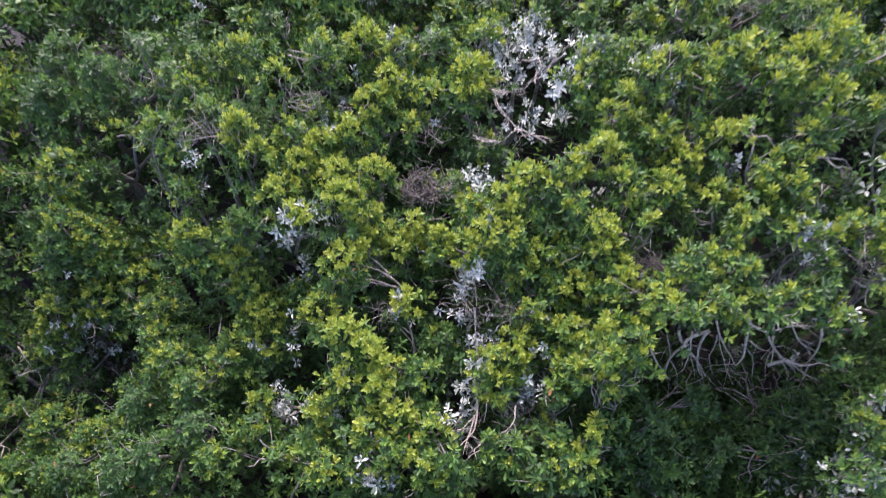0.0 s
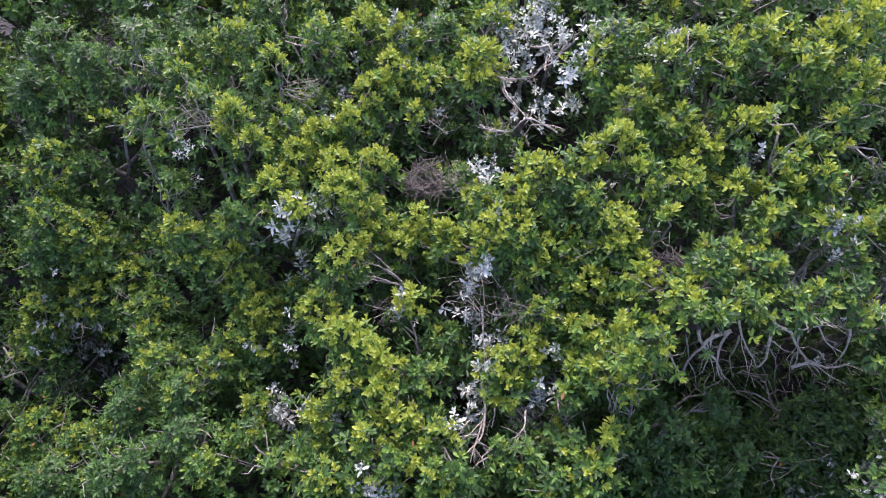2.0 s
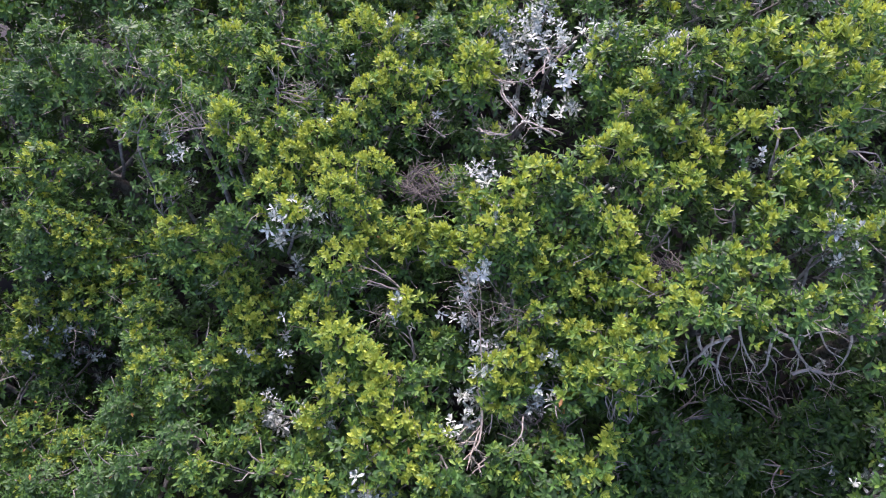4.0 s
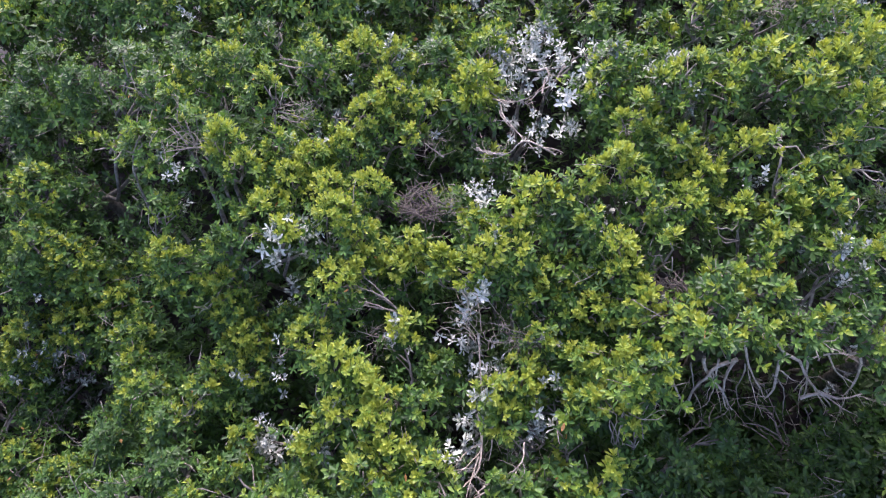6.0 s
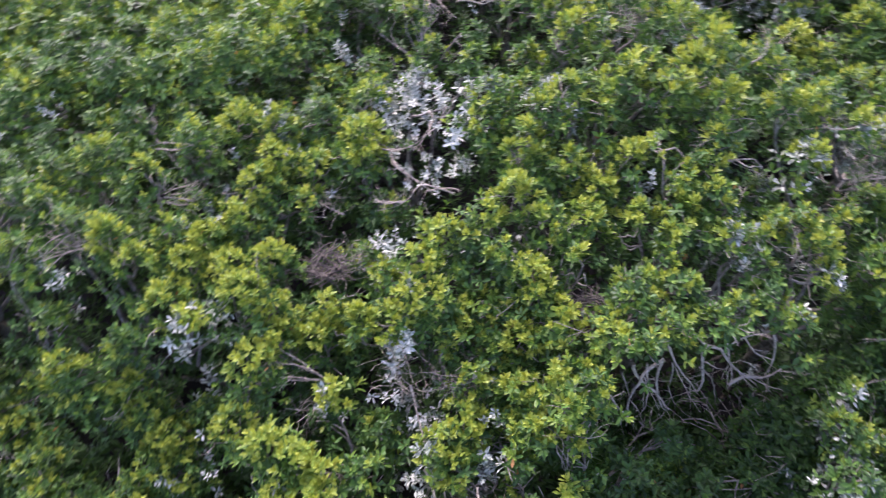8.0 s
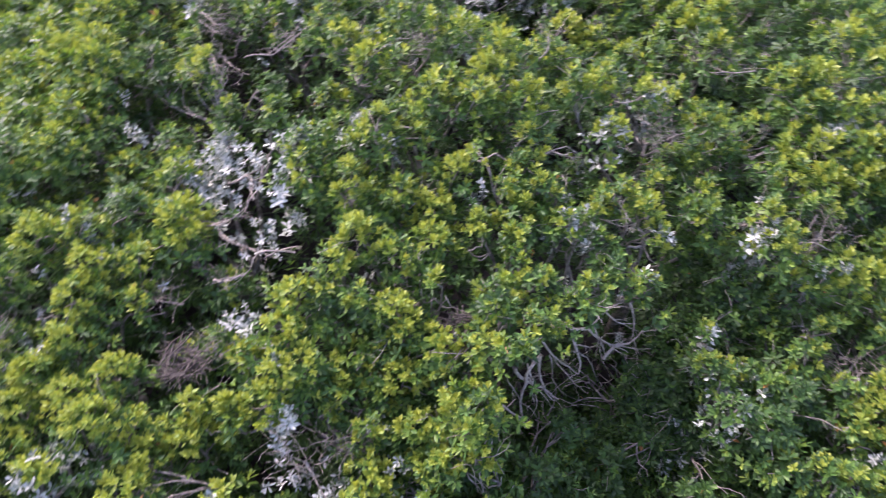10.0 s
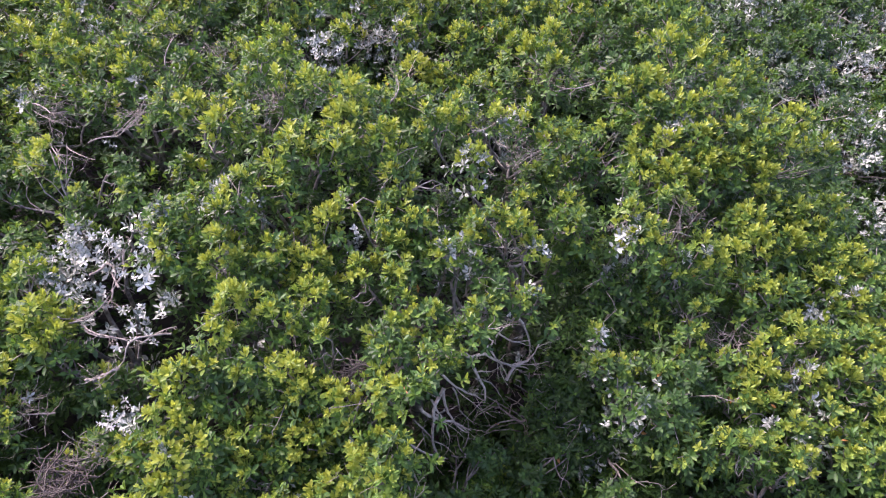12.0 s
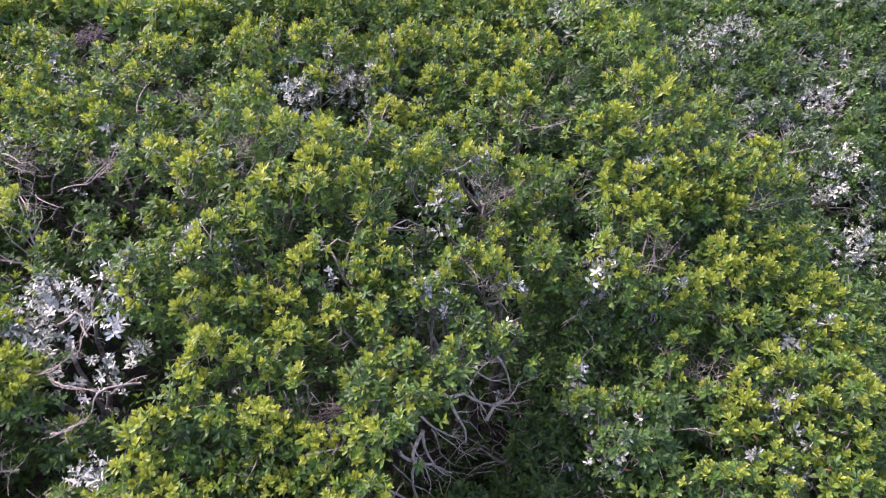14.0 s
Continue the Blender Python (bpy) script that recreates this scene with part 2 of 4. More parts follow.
def clump_shoots(x, y, z, r, coarse=1.0, flush=1.0, far=False):
    """The shoots of one bough's end: a dome of bright tips with a skirt of older ones below. A negative r is an older
    bough whose leaves are also coloured darker for shade.
    """
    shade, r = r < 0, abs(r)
    lush = 0.4 * noise.noise(Vector((x * 1.1, y * 1.1, 3))) + 0.5 * noise.noise(Vector((x * 2.6, y * 2.6, 7)))
    lush += sum(gain * max(0, 1 - math.hypot(x - a, y - b) / reach) for a, b, reach, gain in FRESH)
    vigour = 0.62 + lush + random.gauss(0, 0.14)
    z += 0.16 * lush
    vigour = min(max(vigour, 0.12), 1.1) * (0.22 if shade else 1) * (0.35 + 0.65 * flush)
    top, below = [], []
    for i in range(int(178 / coarse ** 2 * math.pi * r * r) + 3):
        d, w = math.sqrt(random.random()) * r * 0.93, random.uniform(0, 6.283)
        ox, oy, edge = math.cos(w), math.sin(w), d / r
        px, py = x + ox * d, y + oy * d
        if in_hole(px, py, z < 3.2):
            continue
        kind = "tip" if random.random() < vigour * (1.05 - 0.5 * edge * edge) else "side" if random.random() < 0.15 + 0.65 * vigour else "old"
        # Darkest leaves only: shade over the low boughs is put into leaf colour.
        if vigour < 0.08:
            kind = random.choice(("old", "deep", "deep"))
        axis = (ox * 0.85 * edge + random.gauss(0, 0.2), oy * 0.85 * edge + random.gauss(0, 0.2), 1)
        top.append(random_shoot(kind, (px, py, z - 1.3 * d * d / r + random.gauss(0, 0.028)), axis, coarse))
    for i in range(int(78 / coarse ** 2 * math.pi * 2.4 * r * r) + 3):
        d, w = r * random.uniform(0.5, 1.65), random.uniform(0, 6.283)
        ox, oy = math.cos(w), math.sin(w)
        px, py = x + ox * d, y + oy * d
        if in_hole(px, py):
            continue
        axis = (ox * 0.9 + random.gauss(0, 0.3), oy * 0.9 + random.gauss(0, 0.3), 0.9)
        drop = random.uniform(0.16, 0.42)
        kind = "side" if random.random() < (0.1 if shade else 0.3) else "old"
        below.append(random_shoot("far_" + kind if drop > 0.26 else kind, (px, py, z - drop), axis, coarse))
    # Dark filling shoots; the shade inside the crown is put into their colour.
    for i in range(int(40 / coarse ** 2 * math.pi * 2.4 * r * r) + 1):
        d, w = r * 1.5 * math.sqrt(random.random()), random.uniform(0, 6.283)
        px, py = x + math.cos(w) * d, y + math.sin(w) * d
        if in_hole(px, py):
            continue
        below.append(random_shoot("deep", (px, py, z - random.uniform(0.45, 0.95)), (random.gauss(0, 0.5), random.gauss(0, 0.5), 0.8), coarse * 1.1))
    # More of the same dark shoots, added lower down to blacken the hollows.
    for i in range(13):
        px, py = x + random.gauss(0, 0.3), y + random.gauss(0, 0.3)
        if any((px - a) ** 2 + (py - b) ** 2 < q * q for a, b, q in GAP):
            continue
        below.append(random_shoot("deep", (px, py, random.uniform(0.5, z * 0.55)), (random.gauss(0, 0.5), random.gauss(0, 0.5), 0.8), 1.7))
    if far:
        top, below = ([(s[0] if s[0].startswith(("far", "deep")) else "far_" + s[0], *s[1:]) for s in some] for some in (top, below))
    return top, below


def bare_branch(out, points, r=0.016, depth=2):
    """A leafless branch through points that forks into crooked, thinning twigs."""
    points = [Vector(p) for p in points]
    long = sum((q - p).length for p, q in zip(points, points[1:]))
    pts = [points[0]]
    for i in range(len(points) - 1):
        p, q = points[i], points[i + 1]
        before, after = points[max(i - 1, 0)], points[min(i + 2, len(points) - 1)]
        one, two, stray = (q - before) / 2, (after - p) / 2, wander(0.03 * (q - p).length)
        for k in range(1, 6):
            u = k / 5
            smooth = p * (2 * u ** 3 - 3 * u * u + 1) + one * (u ** 3 - 2 * u * u + u) + q * (3 * u * u - 2 * u ** 3) + two * (u ** 3 - u * u)
            pts.append(smooth + stray * math.sin(math.pi * u) + (wander(0.0025) if k < 5 else Vector()))
    n = len(pts) - 1
    tube(out, pts, [max(r * (1 - 0.75 * i / n), 0.0012) for i in range(n + 1)], 6 if depth > 1 else 4)
    if depth:
        for i in range(3 if depth > 1 else 2):
            k = random.randint(n // 3, n - 1)
            way = (pts[k + 1] - pts[k]).normalized()
            side = Vector((random.gauss(0, 1), random.gauss(0, 1), random.gauss(0, 0.4))).normalized()
            tip = pts[k] + (way * 0.8 + side * 0.7).normalized() * long * random.uniform(0.25, 0.5)
            bare_branch(out, [pts[k], pts[k].lerp(tip, 0.5) + wander(0.06 * (tip - pts[k]).length), tip], r * (1 - 0.75 * k / n) * 0.55, depth - 1)


def stick_nest(x, y, z, r=0.16, label="flat bowl of brown sticks wedged in the mangrove crown"):
    nest = new("stick_nest")
    nest.location = (x, y, z - 0.1)
    tagged(nest, label, "nest", "stick nests")
    for i in range(74):
        rim = i > 40
        w, d = random.uniform(0, 6.283), r * (random.uniform(0.55, 1.0) if rim else random.uniform(0, 0.9))
        c = Vector((x + math.cos(w) * d, y + math.sin(w) * d, z - (0.06 if rim else 0.11) + random.gauss(0, 0.02)))
        turn = w + math.pi / 2 + random.gauss(0, 0.5)
        half = Vector((math.cos(turn), math.sin(turn), random.gauss(0, 0.15))) * random.uniform(0.07, 0.26)
        s = random.uniform(0.0025, 0.006)
        out = ([], [])
        tube(out, bend(c - half, c + half, 3, 0.02), [s, s, s * 0.9, s * 0.6], 4)
        part_mesh("stick", mesh_from("stick", *out, STICK), nest)


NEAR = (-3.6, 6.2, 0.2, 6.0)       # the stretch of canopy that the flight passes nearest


PLANTED = []


def mangrove(base, clumps, **more):
    """Notes a tree; it is grown once all are known."""
    PLANTED.append((base, list(clumps), more))


def grow(base, clumps, white=(), bare=(), twigs=(), flush=1.0, coarse=1.0, far=False, dusty=False, label="dense red mangrove with glossy yellow-green shoot tips"):
    bx, by = base
    tree = new("mangrove_tree")
    tree.location = (bx, by, 0)
    tagged(tree, label, "tree", "mangrove trees")
    mean = sum(c[2] for c in clumps) / len(clumps)
    fork = Vector((bx + random.gauss(0, 0.12), by + random.gauss(0, 0.12), mean * 0.5))
    out = ([], [])
    tube(out, bend((bx, by, 0.35), fork, 6, 0.05), [0.095, 0.09, 0.085, 0.08, 0.075, 0.07, 0.06], 10)
    part_mesh("trunk", mesh_from("trunk", *out, BARK), tree)
    for i in range(5):
        w = 1.26 * i + random.uniform(-0.4, 0.4)
        d = random.uniform(0.45, 0.9)
        foot, start = Vector((bx + math.cos(w) * d, by + math.sin(w) * d, -0.05)), Vector((bx, by, random.uniform(0.5, 1.1)))
        pts = [start.lerp(foot, u) + Vector((0, 0, 0.42 * math.sin(math.pi * u))) for u in (0, 0.2, 0.4, 0.6, 0.8, 1)]
        out = ([], [])
        tube(out, pts, [0.035, 0.033, 0.03, 0.028, 0.026, 0.022], 7)
        part_mesh("prop_root", mesh_from("prop_root", *out, BARK), tree)
    tops, belows = [], []
    sectors = {}
    for c in clumps:
        sectors.setdefault(int((math.atan2(c[1] - by, c[0] - bx) + math.pi) / 6.284 * (3 if far else 5)), []).append(c)
    nodes = {}
    for key, some in sectors.items():
        mid = np.mean([c[:3] for c in some], 0)
        node = Vector((mid[0] * 0.75 + bx * 0.25, mid[1] * 0.75 + by * 0.25, mid[2] - random.uniform(0.6, 0.8)))
        path = bend(fork - Vector((0, 0, random.uniform(0, 0.3))), node, 6, 0.1, 0.05)
        out = ([], [])
        tube(out, path, [0.032, 0.029, 0.026, 0.023, 0.02, 0.017, 0.015], 6)
        bough = part_mesh("bough", mesh_from("bough", *out, BARK), tree)
        nodes.update({id(c): (node, bough) for c in some})
    for c in clumps:
        x, y, z, r = c
        out = ([], [])
        end = Vector((x, y, z - 0.16))
        node, bough = nodes[id(c)]
        path = bend(node, end, 6, 0.07, 0.1)
        tube(out, path, [0.018, 0.016, 0.014, 0.012, 0.01, 0.008, 0.006], 4 if far else 5)
        for k in range(0 if far else 4):
            w = random.uniform(0, 6.283)
            tip = end + Vector((math.cos(w), math.sin(w), 0)) * abs(r) * random.uniform(0.6, 1.4) + Vector((0, 0, random.uniform(-0.16, 0.0)))
            tube(out, bend(path[random.choice((3, 4, 5))], tip, 4, 0.03), [0.008, 0.007, 0.006, 0.005, 0.003], 4)
        if not far and random.random() < 0.45:
            w = random.uniform(0, 6.283)
            tip = end + Vector((math.cos(w), math.sin(w), 0)) * random.uniform(0.2, 0.5) + Vector((0, 0, random.uniform(0.0, 0.12)))
            twig = bend(path[5], tip, 6, 0.05)
            tube(out, twig, [0.005, 0.0048, 0.0045, 0.004, 0.0035, 0.003, 0.0022], 3)
            for j in (2, 3, 4):
                fork = twig[j] + (twig[j + 1] - twig[j]).normalized() * 0.1 + wander(0.06)
                tube(out, bend(twig[j], fork, 3, 0.012), [0.003, 0.0026, 0.0022, 0.0016], 3)
        limb = new("limb", mesh_from("limb", *out, BARK))
        limb.parent = bough
        t, b = clump_shoots(x, y, z, r, coarse, flush, far)
        tops += t
        belows += b
    whites, crust = [], []
    for x, y, z, r, strength in white:
        for i in range(int(150 * strength * math.pi * r * r) + 1):
            d, w = abs(random.gauss(0, 0.7)) * r, random.uniform(0, 6.283)
            p = (x + math.cos(w) * d, y + math.sin(w) * d, z - 0.3 * d - random.uniform(-0.03 if strength > 0.85 else 0.05, 0.25))
            whites.append(random_shoot("side" if i % 3 else "old", p, (math.cos(w) * 0.6 + random.gauss(0, 0.5), math.sin(w) * 0.6 + random.gauss(0, 0.5), 0.8), 0.64))
            crust.append(min(strength * random.uniform(0.75, 1.25), 1.0))

    def splash(p):
        """How far droppings have whitened a shoot at p."""
        near = [s * min(1, 1.7 - math.hypot(p[0] - x, p[1] - y) / r) for x, y, z, r, s in white if math.hypot(p[0] - x, p[1] - y) < 1.7 * r]
        return max(near, default=0)

    clean = ([], [])
    for kept, some, share in zip(clean, (tops, belows), (0.5, 0.95)):
        for s in some:
            much = splash(s[2])
            if dusty and much < 0.3 and random.random() < 0.15 + 0.6 * noise.noise(Vector(s[2].tolist()) * 0.9):
                whites.append(s)
                crust.append(random.uniform(-0.45, 0.1))
            elif random.random() < much * share:
                whites.append(s)
                crust.append(min(much * random.uniform(0.7, 1.2), 1.0))
            else:
                kept.append(s)
    tops, belows = clean
    joined("whitened_leaves", whites, WHITE_LEAF, tree, "leaves crusted chalky white with droppings", crust)
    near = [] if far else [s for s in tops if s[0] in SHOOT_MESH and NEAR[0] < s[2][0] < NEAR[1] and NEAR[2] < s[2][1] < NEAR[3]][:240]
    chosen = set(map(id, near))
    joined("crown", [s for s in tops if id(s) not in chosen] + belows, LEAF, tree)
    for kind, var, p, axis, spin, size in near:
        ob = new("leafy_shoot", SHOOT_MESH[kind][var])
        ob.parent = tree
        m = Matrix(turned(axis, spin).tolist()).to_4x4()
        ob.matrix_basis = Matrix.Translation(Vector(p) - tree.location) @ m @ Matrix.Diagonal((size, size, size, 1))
    for x, y, z, r in twigs:
        out = ([], [])
        for i in range(int(18 + 70 * r)):
            c = Vector((x + random.gauss(0, 0.55 * r), y + random.gauss(0, 0.55 * r), z + random.gauss(0, 0.06)))
            w = random.uniform(0, 6.283)
            half = Vector((math.cos(w), math.sin(w), random.gauss(0.1, 0.35))) * random.uniform(0.05, 0.15)
            s = random.uniform(0.0013, 0.0032)
            tube(out, bend(c - half, c + half, 5, 0.018), [s, s, s * 0.9, s * 0.8, s * 0.65, s * 0.4], 4)
        tagged(part_mesh("twig_tangle", mesh_from("twig_tangle", *out, TWIG), tree, "tangle of thin dead grey twigs"), kind="stuff")
    for thick, *points in bare:
        out = ([], [])
        hanging = thick != 0.012 and max(p[2] for p in points) < 3.65
        bare_branch(out, [Vector(p) - Vector((0, 0, 0 if hanging else 0.05)) for p in points], thick * 0.72)
        part_mesh("bare_branch", mesh_from("bare_branch", *out, GREY if hanging else DULL), tree, "leafless weathered grey branch")
    return tree


# ---- ground ----
def ground():
    bm = bmesh.new()
    bmesh.ops.create_grid(bm, x_segments=60, y_segments=60, size=1)
    for v in bm.verts:
        v.co.x, v.co.y = (math.copysign(abs(c) ** 3 * 2000, c) for c in (v.co.x, v.co.y))
        v.co.z = 0.08 * noise.noise(v.co * 0.4) if v.co.length < 40 else 0
    me = bpy.data.meshes.new("ground")
    bm.to_mesh(me)
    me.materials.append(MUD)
    tagged(new("ground", me), "wet mud under the mangroves, coloured near black for their shade", "ground", kind="structure")


ground()


def shade_fill():
    """Dark low shoots added over the mud, to stand for shade under the long opening."""
    fill = new("shade_fill_shoots")
    tagged(fill, "dark low shoots added over the mud to stand for shade", "plants", kind="stuff")
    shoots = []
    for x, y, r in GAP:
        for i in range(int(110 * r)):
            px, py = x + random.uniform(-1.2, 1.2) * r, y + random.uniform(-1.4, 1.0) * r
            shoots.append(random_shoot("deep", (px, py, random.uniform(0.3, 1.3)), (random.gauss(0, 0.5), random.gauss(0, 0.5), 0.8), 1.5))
    joined("leaves", shoots, LEAF, fill)


# Gaps in the canopy, part by part: x, y, radius. Each leans outwards as it goes down.
WEST_HOLES = [(-3.00, 5.54, 0.10), (-3.91, 4.92, 0.14), (-1.33, 4.67, 0.08), (-2.09, 6.07, 0.08),
          (-3.81, 3.87, 0.14), (-3.51, 3.83, 0.19), (-2.96, 3.50, 0.14), (-4.51, 5.41, 0.14), (-3.68, 4.80, 0.11), (-3.28, 4.40, 0.11),
          (-2.00, 3.59, 0.09), (-1.78, 4.49, 0.08), (-1.98, 4.51, 0.09), (-2.53, 3.81, 0.16), (-2.33, 2.40, 0.13), (-2.11, 2.47, 0.09),
          (-3.72, 2.21, 0.23), (-1.35, 2.29, 0.07), (-1.86, 1.78, 0.10), (-3.60, 1.79, 0.16), (-1.45, 1.16, 0.14), (-2.21, 1.09, 0.09),
          (-5.03, 4.17, 0.13)]
MIDDLE_HOLES = [(-0.80, 5.64, 0.07), (0.69, 7.44, 0.16), (1.01, 6.83, 0.12), (0.42, 5.05, 0.09), (0.44, 4.71, 0.09), (-0.24, 6.45, 0.14),
          (-0.36, 2.93, 0.11), (-0.08, 2.86, 0.09), (-0.57, 2.89, 0.08), (0.71, 2.85, 0.07), (0.84, 2.17, 0.06), (0.71, 1.92, 0.08),
          (1.20, 1.93, 0.12), (0.41, 1.76, 0.11), (0.37, 1.53, 0.10), (-1.02, 5.49, 0.11), (0.44, 4.96, 0.12), (0.53, 4.69, 0.10),
          (-0.45, 4.19, 0.12), (0.26, 2.76, 0.06), (-0.42, 2.15, 0.06), (0.15, 1.44, 0.08), (0.63, 7.37, 0.12), (1.00, 6.77, 0.16),
          (0.66, 6.58, 0.11), (1.14, 3.57, 0.09)]
EAST_HOLES = [(2.19, 4.53, 0.07),
          (1.82, 4.63, 0.10), (2.19, 4.53, 0.10), (2.28, 4.02, 0.12), (2.48, 4.15, 0.09), (2.11, 3.53, 0.10), (1.50, 2.66, 0.06),
          (1.60, 3.23, 0.10), (2.24, 10.27, 0.23), (2.31, 5.58, 0.11), (2.06, 6.47, 0.11), (3.03, 5.70, 0.10), (4.30, 8.72, 0.15),
          (2.21, 4.49, 0.10), (5.00, 3.70, 0.15), (4.54, 4.35, 0.10), (4.80, 2.73, 0.10), (4.51, 1.83, 0.13), (2.16, 3.49, 0.07),
          (1.69, 5.19, 0.08), (2.62, 9.18, 0.12), (4.81, 2.50, 0.09)]
HOLES = [(x, y, r * (1.7 if y > 5.5 else 1.15)) for x, y, r in WEST_HOLES + MIDDLE_HOLES + EAST_HOLES]
HOLLOWS = [(x * 1.055, y * 1.055, r * 0.8) for x, y, r in HOLES]
# Where the crowns are fresher (+) or duller (-) than the rest: x, y, reach, by how much.
FRESH = [(2.6, 2.9, 1.0, -0.8), (-1.0, 3.2, 1.8, 0.7), (-0.6, 2.2, 1.0, 0.35), (-1.0, 0.9, 1.0, -0.5), (0.6, 1.2, 0.8, -0.4), (-2.6, 1.0, 1.5, -0.8), (3.4, 1.9, 1.1, -0.7), (-4.4, 5.2, 1.4, -0.5), (5.4, 2.7, 1.4, 0.4),
         (1.2, 7.2, 1.8, -0.4), (1.7, 1.75, 0.8, -0.4), (-4.6, 3.6, 1.2, -0.3), (-2.8, 6.0, 2.2, -0.6)]
# The long opening over hanging grey branches.
GAP = [(2.06, 2.76, 0.31), (2.49, 2.83, 0.42), (2.96, 2.91, 0.38), (3.33, 2.92, 0.28), (1.88, 2.53, 0.23),
          (2.72, 2.77, 0.32), (3.27, 3.24, 0.25), (2.48, 3.01, 0.31), (2.90, 3.21, 0.24), (2.04, 2.75, 0.22),
          (3.10, 2.97, 0.21), (2.43, 3.12, 0.36), (2.92, 3.17, 0.43), (3.45, 3.26, 0.38)]

shade_fill()

# ---- mangroves: foot, then each bough's end as x, y, z, spread ----
mangrove((4.55, 1.02),
         [(4.99, 1.41, 3.49, 0.19), (4.71, 1.44, 3.46, 0.18), (5.14, 1.18, 3.45, 0.19), (5.36, 1.00, 3.45, 0.22), (5.28, 0.77, 3.46, 0.19),
          (4.93, 0.94, 3.41, 0.21), (4.74, 1.12, 3.38, 0.18), (4.87, 0.62, 3.38, 0.21), (4.48, 0.56, 3.30, 0.20), (4.61, 0.82, 3.31, 0.18),
          (4.56, 0.36, 3.33, 0.18), (4.42, 1.54, 3.37, 0.18), (4.53, 1.33, 3.35, 0.18), (4.38, 1.10, 3.27, 0.20), (4.29, 1.31, 3.28, 0.15),
          (3.81, 1.13, 3.26, 0.19), (3.58, 1.23, 3.29, 0.19), (3.94, 0.97, 3.25, 0.17), (4.31, 0.91, 3.26, 0.18), (4.12, 0.70, 3.26, 0.17)],
         white=[(4.58, 1.67, 3.29, 0.13, 0.55), (4.69, 1.14, 3.25, 0.12, 0.45), (4.54, 0.92, 3.17, 0.11, 0.50), (4.23, 1.07, 3.14, 0.05, 1.00),
          (4.33, 0.67, 3.15, 0.12, 0.50)],
         twigs=[(4.64, 1.70, 3.24, 0.21), (4.84, 1.17, 3.24, 0.16)],
         bare=[(0.012, (4.69, 1.70, 3.12), (4.78, 1.57, 3.26))],
         coarse=1.00,
         flush=0.70)
mangrove((-2.79, 1.69),
         [(-3.05, 2.59, 2.49, 0.24), (-2.02, 2.38, 2.68, 0.24), (-2.09, 2.10, 2.67, 0.24), (-3.47, 2.10, 1.59, 0.27), (-2.63, 2.01, 2.67, 0.25),
          (-2.93, 2.31, 2.50, 0.20), (-2.33, 1.79, 2.69, 0.21), (-3.53, 1.34, 1.75, 0.32), (-4.16, 1.45, 1.56, 0.31), (-2.91, 1.63, 2.40, 0.26),
          (-2.44, 1.13, 2.75, 0.26), (-2.18, 1.41, 2.72, 0.21), (-1.88, 1.17, 2.76, 0.20), (-2.75, 0.96, 2.66, 0.24), (-3.53, 0.96, 2.05, 0.25)],
         coarse=0.84,
         flush=0.30)
mangrove((-0.61, 1.68),
         [(-1.65, 1.53, 2.62, 0.23), (-1.65, 1.79, 2.56, 0.18), (-1.35, 1.20, 2.82, 0.17), (-0.94, 1.67, 3.02, 0.21), (-1.01, 1.40, 2.99, 0.21),
          (-0.77, 1.87, 3.22, 0.18), (-0.85, 2.24, 3.35, 0.18), (-0.64, 2.13, 3.34, 0.20), (-0.44, 2.07, 3.33, 0.18), (-0.38, 2.67, 3.24, 0.17),
          (-0.44, 1.85, 3.31, 0.18), (-0.27, 1.65, 3.31, 0.20), (-0.45, 1.50, 3.30, 0.20), (-0.21, 1.37, 3.31, 0.22), (0.04, 1.58, 3.32, 0.17),
          (0.20, 1.39, 3.32, 0.19), (-0.44, 1.25, 3.29, 0.17), (0.05, 1.29, 3.32, 0.17), (-0.78, 1.18, 3.19, 0.18), (-0.15, 2.03, 3.26, -0.19)],
         white=[(-1.45, 1.94, 2.53, 0.11, 0.90), (-1.45, 1.78, 2.55, 0.11, 0.80), (-1.14, 1.78, 2.87, 0.07, 0.70), (-0.44, 1.22, 3.16, 0.11, 0.60),
          (-0.33, 1.17, 3.16, 0.07, 0.60), (-0.85, 1.57, 2.94, 0.09, 0.40), (-0.47, 2.59, 3.14, 0.08, 0.60), (-0.01, 2.73, 3.36, 0.07, 0.90),
          (0.14, 1.78, 3.18, 0.08, 0.98), (-0.74, 1.87, 3.10, 0.07, 0.30)],
         bare=[(0.012, (-0.42, 2.81, 3.17), (-0.57, 2.88, 3.30), (-0.84, 2.92, 3.37)), (0.012, (-0.42, 2.81, 3.17), (-0.66, 2.80, 3.32), (-0.79, 2.79, 3.32)),
          (0.014, (-0.45, 2.88, 3.01), (-0.50, 2.75, 2.98), (-0.56, 2.66, 2.97), (-0.69, 2.56, 2.97))],
         coarse=0.97,
         label="red mangrove with many leaves crusted white by droppings")
